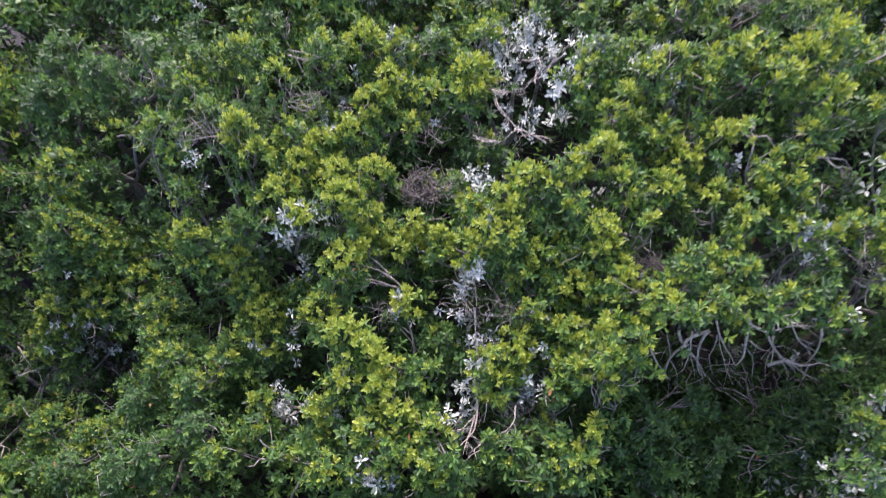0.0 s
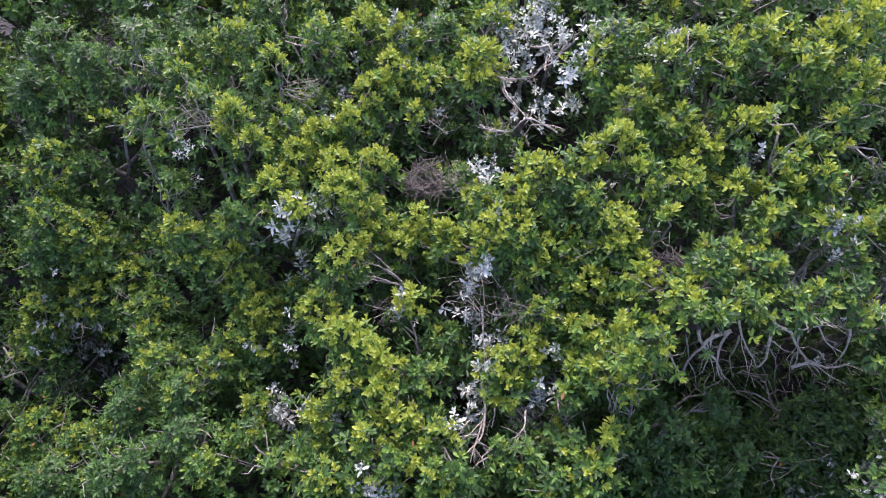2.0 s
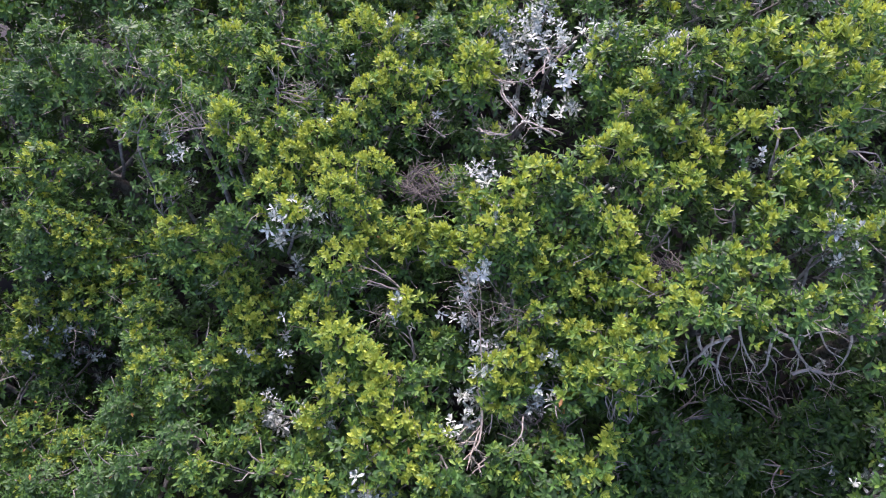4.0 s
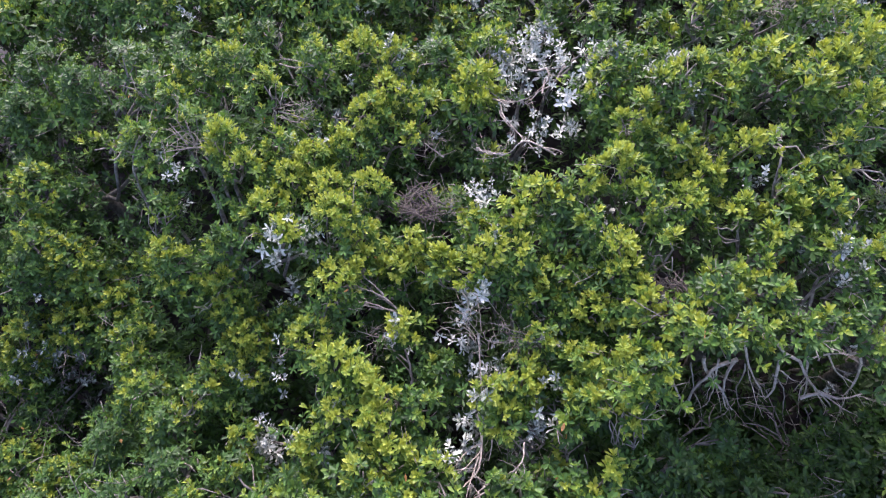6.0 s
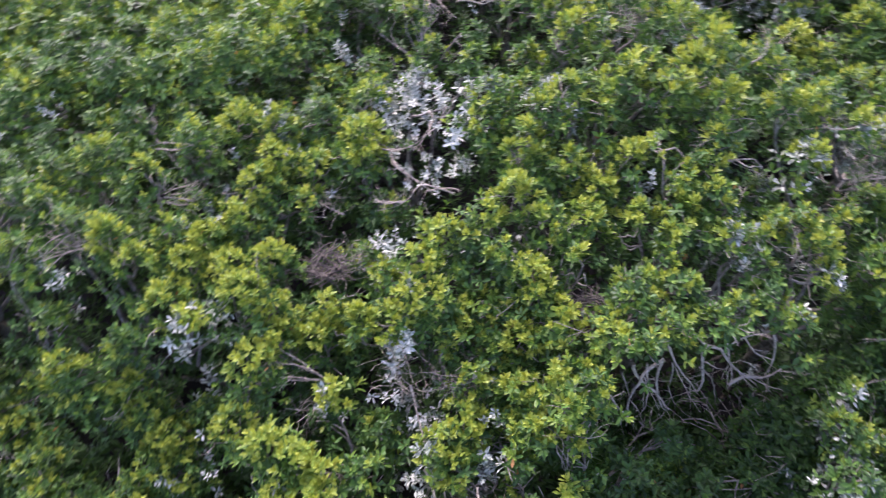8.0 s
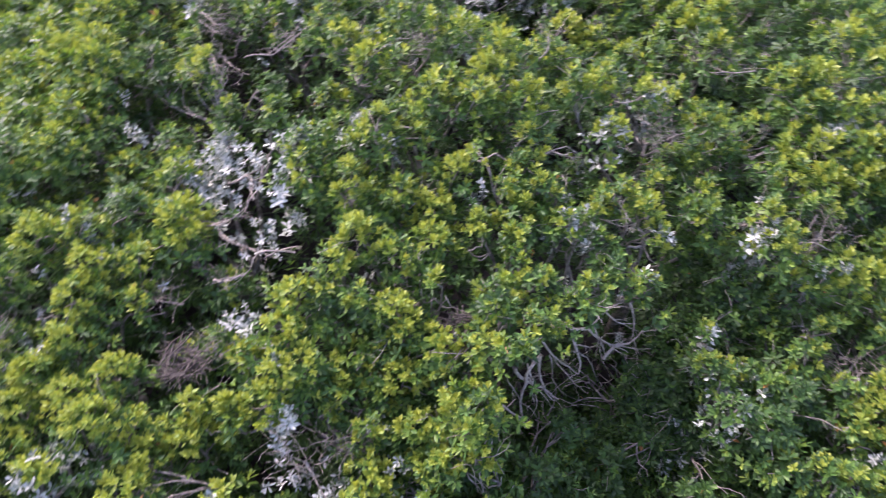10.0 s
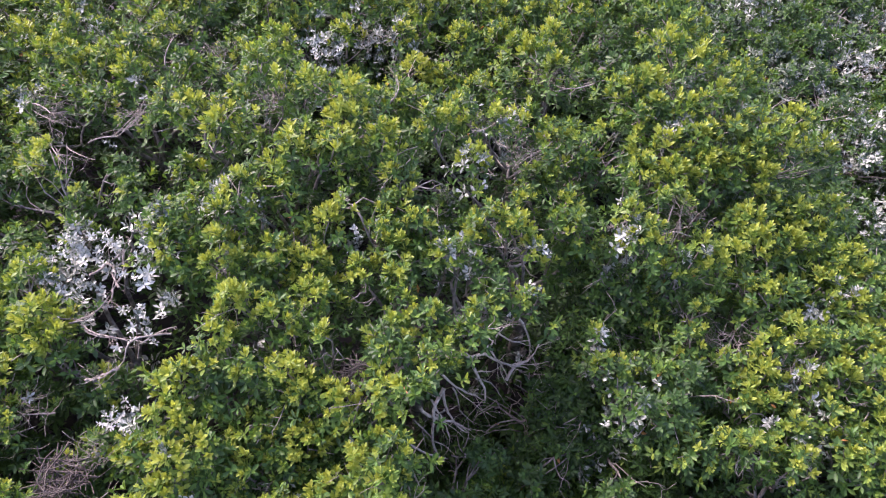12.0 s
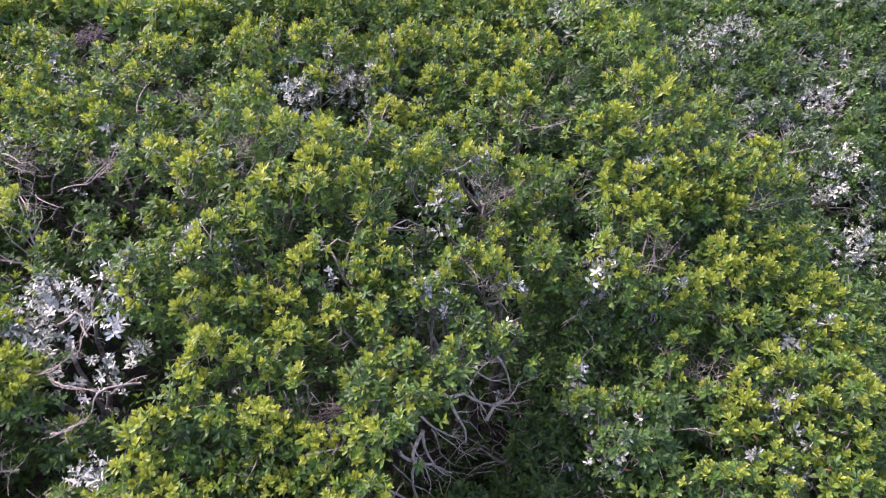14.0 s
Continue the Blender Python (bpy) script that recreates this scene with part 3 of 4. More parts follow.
mangrove((1.14, 2.06),
         [(0.63, 2.41, 3.30, 0.23), (0.43, 2.22, 3.31, 0.20), (0.54, 2.09, 3.21, 0.21), (0.78, 2.37, 3.20, 0.19), (0.96, 2.39, 3.23, 0.16),
          (1.09, 2.56, 3.46, 0.23), (1.31, 2.51, 3.66, 0.20), (1.15, 2.25, 3.44, 0.20), (1.37, 2.20, 3.79, 0.19), (1.50, 2.35, 3.89, 0.19),
          (1.34, 2.05, 3.59, 0.19), (1.07, 2.04, 3.23, 0.18), (0.43, 1.56, 3.30, 0.15), (1.10, 1.70, 3.18, 0.23), (1.33, 1.79, 3.31, 0.18),
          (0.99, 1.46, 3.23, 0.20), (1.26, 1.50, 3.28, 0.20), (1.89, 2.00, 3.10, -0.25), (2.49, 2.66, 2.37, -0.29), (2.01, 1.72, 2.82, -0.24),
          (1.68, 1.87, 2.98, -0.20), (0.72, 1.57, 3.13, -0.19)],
         white=[(0.27, 2.48, 3.19, 0.13, 0.84), (0.37, 2.42, 3.14, 0.10, 0.70), (0.82, 2.18, 3.08, 0.08, 1.00), (0.76, 2.04, 3.11, 0.07, 1.00),
          (0.79, 2.42, 3.10, 0.08, 0.56), (0.30, 1.89, 3.15, 0.10, 0.84), (0.23, 2.06, 3.14, 0.13, 0.70)],
         twigs=[(0.67, 1.94, 2.95, 0.17)],
         bare=[(0.012, (0.37, 1.79, 3.05), (0.32, 1.44, 3.19)), (0.012, (0.75, 1.89, 2.92), (0.56, 2.00, 3.08)),
          (0.012, (0.70, 1.94, 3.09), (0.69, 1.77, 3.17), (0.60, 1.66, 3.17)), (0.012, (0.93, 2.13, 3.14), (0.95, 1.93, 3.22)),
          (0.02, (0.31, 2.13, 2.97), (0.38, 1.91, 2.96), (0.37, 1.67, 2.98), (0.22, 1.45, 3.01)), (0.016, (0.41, 2.15, 2.96), (0.45, 1.97, 2.94), (0.45, 1.79, 2.93))],
         coarse=0.97,
         flush=0.75,
         label="red mangrove with leafless grey branches hanging over a gap")
mangrove((3.92, 2.24),
         [(4.42, 2.96, 4.01, 0.15), (4.44, 2.69, 3.92, 0.20), (4.87, 2.81, 4.00, 0.16), (4.82, 2.40, 3.77, 0.19), (4.56, 2.44, 3.76, 0.18),
          (4.53, 1.99, 3.52, 0.18), (4.17, 1.77, 3.27, 0.20), (4.09, 1.60, 3.28, 0.18), (4.27, 1.95, 3.45, 0.18), (3.89, 1.86, 3.33, 0.22),
          (3.61, 1.56, 3.47, 0.19), (3.43, 1.75, 3.50, 0.18), (3.62, 2.10, 3.30, 0.19), (3.51, 2.20, 3.37, 0.17),
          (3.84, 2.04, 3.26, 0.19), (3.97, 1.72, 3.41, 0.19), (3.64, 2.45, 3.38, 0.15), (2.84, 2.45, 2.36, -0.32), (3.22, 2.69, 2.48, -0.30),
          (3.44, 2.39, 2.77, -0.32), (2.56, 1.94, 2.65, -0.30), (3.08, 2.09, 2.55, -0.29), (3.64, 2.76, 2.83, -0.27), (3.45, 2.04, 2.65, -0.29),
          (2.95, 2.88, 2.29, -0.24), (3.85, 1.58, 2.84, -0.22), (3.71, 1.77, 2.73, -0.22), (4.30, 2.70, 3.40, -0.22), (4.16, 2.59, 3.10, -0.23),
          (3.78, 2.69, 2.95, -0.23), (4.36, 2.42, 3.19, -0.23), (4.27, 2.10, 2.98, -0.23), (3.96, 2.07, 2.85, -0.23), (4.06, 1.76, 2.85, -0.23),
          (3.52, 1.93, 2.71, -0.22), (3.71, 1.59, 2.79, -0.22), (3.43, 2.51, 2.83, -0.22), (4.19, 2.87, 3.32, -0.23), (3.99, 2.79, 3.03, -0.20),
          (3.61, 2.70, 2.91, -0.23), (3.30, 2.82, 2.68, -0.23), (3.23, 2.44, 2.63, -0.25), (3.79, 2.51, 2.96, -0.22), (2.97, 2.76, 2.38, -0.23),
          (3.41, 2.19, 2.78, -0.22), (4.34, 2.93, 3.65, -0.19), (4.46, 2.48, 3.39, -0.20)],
         white=[(3.14, 1.78, 3.25, 0.11, 0.35), (4.35, 2.84, 3.50, 0.07, 0.90), (4.25, 2.88, 3.38, 0.06, 0.80), (4.72, 2.42, 3.53, 0.15, 0.40),
          (3.66, 2.35, 3.08, 0.11, 0.60), (3.29, 1.70, 3.15, 0.11, 0.40), (3.51, 1.95, 2.66, 0.17, 0.40), (3.63, 1.91, 2.66, 0.16, 0.40)],
         twigs=[(4.51, 1.92, 3.13, 0.16)],
         bare=[(0.012, (3.79, 2.55, 2.74), (3.93, 2.38, 2.85)), (0.012, (4.70, 2.45, 3.36), (4.82, 2.07, 3.46)),
          (0.012, (4.88, 2.55, 3.69), (4.69, 2.62, 3.81), (4.55, 2.75, 3.74))],
         coarse=1.00,
         flush=0.30,
         label="low mangrove with older leaves, coloured darker for shade")
mangrove((5.74, 1.85),
         [(5.93, 2.41, 3.69, 0.24), (6.15, 2.22, 3.62, 0.21), (5.56, 2.41, 3.68, 0.20), (5.02, 2.23, 3.70, 0.19), (5.41, 2.18, 3.65, 0.23),
          (5.70, 2.03, 3.51, 0.23), (6.14, 1.95, 3.52, 0.25), (6.13, 1.63, 3.47, 0.21), (6.60, 2.10, 3.53, 0.19), (6.10, 1.39, 3.46, 0.21),
          (6.36, 1.33, 3.49, 0.22), (5.35, 1.73, 3.46, 0.23), (4.98, 1.83, 3.62, 0.19), (4.85, 1.98, 3.66, 0.16), (5.69, 1.59, 3.42, 0.23),
          (5.73, 1.29, 3.43, 0.20), (5.92, 1.09, 3.46, 0.21)],
         white=[(5.44, 1.40, 3.31, 0.14, 0.60), (5.76, 1.41, 3.30, 0.12, 0.50), (8.92, 2.13, 2.24, 0.42, 0.52)],
         twigs=[(5.07, 2.76, 3.71, 0.17)],
         coarse=1.07,
         flush=0.70)
mangrove((-4.11, 2.94),
         [(-4.41, 3.51, 2.59, -0.30), (-3.98, 3.26, 2.62, 0.32), (-4.37, 3.06, 2.62, 0.26), (-3.74, 3.21, 2.32, 0.29), (-4.24, 3.28, 2.83, 0.23),
          (-3.87, 2.75, 2.14, 0.33), (-4.34, 2.59, 2.04, 0.34), (-3.43, 3.01, 2.28, 0.25), (-4.54, 2.30, 1.76, 0.28), (-4.14, 2.41, 1.66, 0.28)],
         white=[(-3.79, 2.37, 1.70, 0.12, 0.50), (-4.08, 2.74, 1.96, 0.06, 0.60), (-4.11, 2.38, 1.57, 0.21, 0.40)],
         twigs=[(-4.14, 1.97, 1.26, 0.21), (-4.65, 2.12, 1.53, 0.25)],
         bare=[(0.012, (-4.73, 2.04, 1.54), (-4.51, 2.29, 1.64)), (0.014, (-4.82, 2.19, 1.52), (-4.61, 2.01, 1.45)),
          (0.014, (-4.71, 1.89, 1.44), (-4.49, 2.04, 1.45))],
         coarse=0.89,
         flush=0.45)
mangrove((-1.29, 3.18),
         [(-1.59, 3.78, 3.64, 0.21), (-1.69, 3.41, 3.62, 0.23), (-1.23, 3.73, 3.62, 0.20), (-1.09, 3.41, 3.68, 0.22), (-1.48, 3.20, 3.63, 0.15),
          (-0.90, 3.37, 3.52, 0.22), (-0.90, 3.84, 3.54, 0.20), (-2.12, 2.98, 3.06, 0.19), (-2.01, 2.82, 2.85, 0.24), (-1.82, 2.62, 2.73, 0.27),
          (-1.71, 2.38, 2.67, 0.21), (-1.00, 2.91, 3.41, 0.22), (-0.86, 3.15, 3.42, 0.19), (-0.48, 3.16, 3.32, 0.24), (-0.60, 3.29, 3.36, 0.20),
          (-0.42, 3.40, 3.42, 0.17), (-1.14, 2.52, 3.17, 0.22), (-2.10, 3.21, 3.31, -0.19)],
         white=[(-1.29, 3.32, 3.51, 0.14, 0.45), (-1.57, 3.10, 3.41, 0.12, 0.75), (-1.50, 2.47, 2.67, 0.06, 1.00), (-1.36, 2.24, 2.81, 0.06, 1.00),
          (-1.75, 2.25, 2.54, 0.06, 0.90)],
         twigs=[(-0.86, 3.00, 3.13, 0.15), (-0.55, 2.67, 2.95, 0.15)],
         bare=[(0.012, (-0.47, 2.93, 3.00), (-0.86, 3.05, 3.26)), (0.012, (-0.47, 2.93, 3.00), (-0.82, 2.86, 3.15)),
          (0.012, (-0.51, 2.84, 2.96), (-0.53, 2.62, 3.07)), (0.012, (-0.56, 2.70, 2.93), (-0.77, 2.63, 3.14)),
          (0.012, (-0.58, 2.93, 3.21), (-0.71, 2.98, 3.35), (-0.79, 3.02, 3.37))],
         coarse=0.84,
         flush=0.90,
         label="red mangrove with many leaves crusted white by droppings")
mangrove((0.76, 3.29),
         [(-0.14, 3.22, 3.50, 0.17), (0.06, 3.14, 3.61, 0.21), (0.27, 3.25, 3.75, 0.21), (0.09, 3.60, 3.60, 0.17), (0.49, 3.23, 3.83, 0.20),
          (0.68, 2.99, 3.58, 0.21), (0.82, 3.25, 3.71, 0.18), (0.36, 3.56, 3.88, 0.19), (0.56, 3.77, 3.95, 0.23), (0.75, 3.70, 3.94, 0.19),
          (0.91, 3.88, 4.03, 0.19), (1.02, 3.54, 3.99, 0.18), (1.22, 3.33, 3.95, 0.23), (1.28, 3.17, 3.88, 0.18), (1.02, 3.17, 3.63, 0.19),
          (0.92, 2.96, 3.51, 0.21), (1.13, 2.95, 3.59, 0.21), (0.72, 2.70, 3.45, 0.18), (1.56, 3.33, 4.11, 0.13), (1.39, 2.97, 3.81, 0.20)],
         white=[(0.46, 4.36, 3.90, 0.13, 0.70), (0.07, 3.94, 3.63, 0.16, 0.60), (0.18, 2.96, 3.53, 0.10, 0.84), (0.11, 3.15, 3.51, 0.08, 0.40),
          (0.10, 2.69, 3.24, 0.15, 0.70), (0.80, 2.79, 3.35, 0.08, 0.56), (1.55, 2.95, 3.71, 0.07, 0.70), (0.28, 3.22, 3.62, 0.07, 0.30),
          (0.07, 3.93, 3.63, 0.18, 0.60), (0.11, 3.80, 3.59, 0.11, 0.70), (1.58, 2.95, 3.73, 0.06, 0.60)],
         twigs=[(0.12, 2.75, 3.40, 0.19), (0.47, 2.69, 3.28, 0.14), (-0.19, 3.83, 3.38, 0.13)],
         bare=[(0.012, (0.44, 4.34, 3.72), (0.72, 4.17, 3.90)), (0.012, (0.24, 2.63, 3.32), (0.32, 2.23, 3.25)),
          (0.012, (0.22, 4.31, 3.61), (-0.03, 4.32, 3.64)), (0.012, (0.66, 4.15, 3.88), (0.40, 4.22, 3.93), (0.25, 4.15, 3.82), (-0.03, 4.20, 3.76)),
          (0.02, (0.23, 2.72, 3.19), (0.27, 2.57, 3.01)), (0.012, (0.43, 2.96, 3.35), (0.60, 3.00, 3.29), (0.73, 2.90, 3.25))],
         coarse=0.97,
         label="red mangrove with many leaves crusted white by droppings")
mangrove((6.05, 3.39),
         [(5.68, 4.19, 4.26, 0.25), (5.89, 4.07, 4.31, 0.22), (6.42, 4.31, 4.42, 0.23), (6.83, 4.49, 4.42, 0.17), (6.46, 3.95, 4.35, 0.23),
          (5.65, 3.78, 4.21, 0.21), (5.83, 3.57, 4.23, 0.21), (6.23, 3.46, 4.26, 0.22), (6.63, 3.55, 4.27, 0.20), (5.70, 3.24, 4.13, 0.24),
          (5.94, 3.09, 4.17, 0.24), (5.40, 3.39, 4.05, 0.20), (5.22, 3.09, 3.97, 0.23), (5.53, 2.99, 3.95, 0.20), (5.84, 2.83, 3.96, 0.18),
          (5.44, 3.81, 4.14, 0.18), (6.33, 3.05, 4.23, 0.19), (6.33, 2.74, 4.06, 0.22), (6.07, 2.82, 4.06, 0.18), (6.69, 2.86, 4.10, 0.19),
          (5.98, 2.64, 3.87, 0.21), (7.10, 2.64, 3.69, 0.20)],
         white=[(5.59, 3.39, 4.00, 0.14, 0.40), (9.15, 2.14, 1.80, 0.27, 0.65), (9.16, 3.51, 2.54, 0.27, 0.26)],
         bare=[(0.008, (7.43, 2.88, 3.63), (7.80, 2.75, 3.62)), (0.008, (6.35, 3.82, 4.18), (6.61, 3.68, 4.29)),
          (0.008, (6.03, 4.18, 4.21), (5.69, 4.17, 4.10)), (0.012, (5.45, 4.44, 4.10), (5.16, 4.49, 4.13), (5.00, 4.58, 4.12))],
         coarse=1.12,
         flush=0.70)
mangrove((8.98, 3.17),
         [(11.29, 4.70, 1.99, -0.32), (10.99, 4.93, 2.00, -0.32), (11.48, 3.24, 1.99, -0.43), (10.54, 3.39, 1.99, -0.35), (10.86, 3.94, 1.99, -0.31),
          (10.64, 2.80, 1.96, -0.39)],
         white=[(12.28, 4.20, 1.80, 0.34, 0.59), (11.06, 3.34, 1.80, 0.27, 0.59), (10.49, 3.12, 1.80, 0.25, 0.52), (9.53, 2.29, 1.80, 0.29, 0.65),
          (10.09, 3.00, 1.80, 0.37, 0.33), (11.64, 4.24, 2.39, 0.49, 0.52), (9.88, 2.98, 2.32, 0.28, 0.52), (10.28, 3.58, 2.41, 0.29, 0.26)],
         coarse=1.25,
         flush=0.00,
         dusty=True,
         label="low mangrove with older leaves, coloured darker for shade")
mangrove((-4.34, 4.46),
         [(-3.62, 4.92, 3.77, -0.29), (-4.84, 4.65, 3.20, -0.32), (-4.86, 5.14, 3.36, -0.36), (-4.18, 4.81, 3.53, -0.27), (-4.86, 4.25, 2.68, -0.25),
          (-4.43, 3.84, 2.98, 0.33), (-4.18, 3.99, 2.67, -0.20), (-3.77, 4.12, 3.25, 0.25)],
         white=[(-3.70, 5.45, 3.57, 0.07, 0.50), (-4.60, 6.25, 3.29, 0.20, 0.40), (-3.34, 5.84, 3.65, 0.12, 0.60)],
         coarse=0.95,
         flush=0.40)
mangrove((-2.73, 4.00),
         [(-3.17, 4.62, 3.80, 0.30), (-2.94, 4.88, 3.80, 0.27), (-2.57, 5.03, 3.86, 0.27), (-2.56, 4.02, 3.97, 0.24), (-2.93, 4.42, 3.81, 0.23),
          (-3.42, 3.88, 2.88, -0.30), (-3.00, 3.92, 3.81, 0.25), (-2.77, 3.46, 3.37, -0.16), (-2.19, 3.92, 3.89, 0.21), (-2.03, 3.75, 3.74, 0.23),
          (-2.52, 3.03, 3.17, 0.27), (-2.62, 3.08, 3.25, 0.16)],
         white=[(-2.63, 3.75, 3.63, 0.13, 0.80)],
         twigs=[(-2.57, 3.87, 3.77, 0.22)],
         bare=[(0.012, (-2.33, 3.88, 3.72), (-2.63, 3.67, 3.83))],
         coarse=0.88,
         flush=0.70)
mangrove((1.57, 4.42),
         [(1.00, 4.82, 4.26, 0.26), (1.06, 5.04, 4.38, 0.23), (1.30, 4.51, 4.22, 0.25), (1.45, 4.75, 4.36, 0.20), (1.70, 4.94, 4.44, 0.23),
          (1.92, 4.72, 4.43, 0.20), (2.02, 4.44, 4.05, -0.23), (2.15, 4.27, 4.23, 0.15), (1.64, 4.31, 4.16, 0.22), (1.87, 4.12, 4.00, 0.28),
          (1.15, 4.02, 4.12, 0.21), (1.38, 3.72, 4.12, 0.19), (1.70, 3.75, 4.07, 0.19)],
         white=[(0.52, 4.53, 3.94, 0.10, 0.50), (1.59, 5.08, 4.27, 0.07, 0.60), (0.81, 4.84, 4.14, 0.10, 0.60), (0.61, 5.23, 4.08, 0.21, 1.00), (0.70, 4.73, 4.17, 0.12, 1.00), (0.55, 4.51, 3.96, 0.18, 0.70), (1.43, 4.97, 4.25, 0.15, 0.40),
          (1.60, 5.27, 4.32, 0.11, 0.55), (1.54, 5.05, 4.29, 0.05, 0.90), (1.72, 4.64, 4.23, 0.10, 0.30), (0.91, 5.12, 4.20, 0.14, 0.80)],
         bare=[(0.012, (1.77, 3.61, 3.56), (1.52, 3.36, 3.93)), (0.018, (0.66, 5.20, 3.92), (0.58, 4.99, 3.90), (0.47, 4.93, 3.84), (0.39, 4.84, 3.79)),
          (0.016, (0.50, 5.20, 3.87), (0.53, 5.04, 3.89), (0.42, 4.91, 3.81)), (0.014, (0.49, 4.89, 3.85), (0.51, 5.08, 3.87), (0.66, 5.02, 3.96))],
         coarse=1.00)
mangrove((2.69, 3.87),
         [(2.34, 4.25, 4.30, 0.25), (2.93, 4.57, 4.56, 0.21), (2.84, 4.27, 4.33, 0.23), (1.49, 2.69, 3.75, 0.20), (1.91, 3.00, 4.02, 0.22),
          (1.69, 2.77, 3.93, 0.20), (1.88, 2.60, 4.07, 0.19), (2.03, 3.15, 4.05, 0.18), (2.27, 3.31, 4.08, 0.19), (2.35, 3.10, 4.05, 0.21),
          (2.35, 3.51, 4.12, 0.14), (2.18, 2.80, 4.03, 0.20), (2.50, 2.78, 4.00, 0.21), (2.75, 2.91, 4.00, 0.21), (3.01, 3.05, 3.99, 0.22),
          (3.00, 3.25, 4.06, 0.20), (2.82, 3.50, 4.17, 0.22), (2.15, 3.75, 4.03, 0.19), (2.44, 3.70, 4.16, 0.19), (2.49, 3.91, 4.19, 0.17),
          (2.65, 4.06, 4.23, 0.20), (2.76, 3.83, 4.21, 0.15), (3.37, 3.57, 4.10, 0.22), (3.12, 3.49, 4.12, 0.19), (3.17, 2.84, 3.89, 0.18)],
         white=[(1.44, 2.73, 3.63, 0.06, 0.40), (2.81, 3.41, 3.99, 0.16, 0.60), (2.90, 3.34, 3.97, 0.11, 0.60), (2.29, 4.09, 4.10, 0.05, 0.90),
          (2.47, 4.11, 4.12, 0.04, 0.80), (3.01, 4.81, 4.47, 0.13, 0.40), (2.86, 3.45, 4.02, 0.13, 0.60), (2.27, 4.06, 4.08, 0.08, 0.70),
          (3.20, 3.04, 3.47, 0.05, 0.70), (3.22, 2.92, 2.80, 0.07, 1.00), (2.41, 4.43, 3.70, 0.11, 0.40)],
         twigs=[(2.55, 4.05, 3.27, 0.14)],
         bare=[(0.008, (3.10, 4.37, 3.91), (3.51, 4.30, 3.77)), (0.03, (2.35, 2.87, 3.60), (2.57, 2.86, 3.37), (2.65, 2.76, 3.00), (2.63, 2.70, 2.83)),
          (0.024, (2.57, 2.86, 3.37), (2.74, 2.86, 3.27), (3.01, 2.80, 2.93), (3.21, 2.76, 2.73)), (0.018, (2.18, 2.85, 3.60), (2.34, 2.79, 3.27), (2.52, 2.74, 2.99), (2.64, 2.70, 2.83)),
          (0.028, (2.25, 2.78, 3.30), (2.10, 2.72, 3.17), (2.02, 2.63, 2.91), (2.04, 2.52, 2.61)), (0.02, (2.24, 2.77, 3.26), (2.25, 2.69, 2.99), (2.38, 2.61, 2.69)),
          (0.024, (1.99, 2.75, 3.31), (2.25, 2.67, 2.93), (2.41, 2.61, 2.69)), (0.018, (1.79, 2.65, 3.09), (1.94, 2.59, 2.84), (2.11, 2.54, 2.63)),
          (0.018, (2.71, 2.90, 3.47), (2.85, 2.84, 3.13), (2.94, 2.75, 2.83)), (0.018, (3.15, 2.96, 3.39), (3.28, 2.87, 3.00), (3.26, 2.81, 2.83)),
          (0.026, (2.92, 2.75, 2.83), (3.08, 2.79, 2.88), (3.24, 2.80, 2.83), (3.43, 2.86, 2.89)), (0.012, (2.17, 2.56, 2.64), (2.41, 2.51, 2.43), (2.59, 2.45, 2.23)),
          (0.014, (2.79, 2.87, 3.27), (2.93, 2.91, 3.36), (3.12, 2.94, 3.33)), (0.014, (2.11, 2.76, 3.29), (2.17, 2.68, 3.00), (2.17, 2.59, 2.74)),
          (0.012, (1.91, 2.72, 3.29), (2.02, 2.66, 3.00), (2.02, 2.59, 2.80)), (0.014, (2.86, 2.92, 3.43), (3.08, 2.88, 3.14), (3.30, 2.87, 3.00)),
          (0.012, (2.34, 2.79, 3.27), (2.36, 2.71, 3.00), (2.48, 2.64, 2.71)), (0.012, (2.60, 2.80, 3.14), (2.77, 2.76, 2.93), (2.87, 2.67, 2.64)),
          (0.014, (1.76, 2.59, 2.93), (1.78, 2.49, 2.64), (1.71, 2.36, 2.36)), (0.012, (2.93, 4.13, 4.19), (3.03, 4.01, 4.21), (3.26, 4.16, 4.05)),
          (0.012, (2.89, 4.13, 4.17), (3.13, 4.15, 4.16), (3.26, 4.13, 4.04))],
         coarse=1.01,
         flush=0.82,
         label="red mangrove with leafless grey branches hanging over a gap")
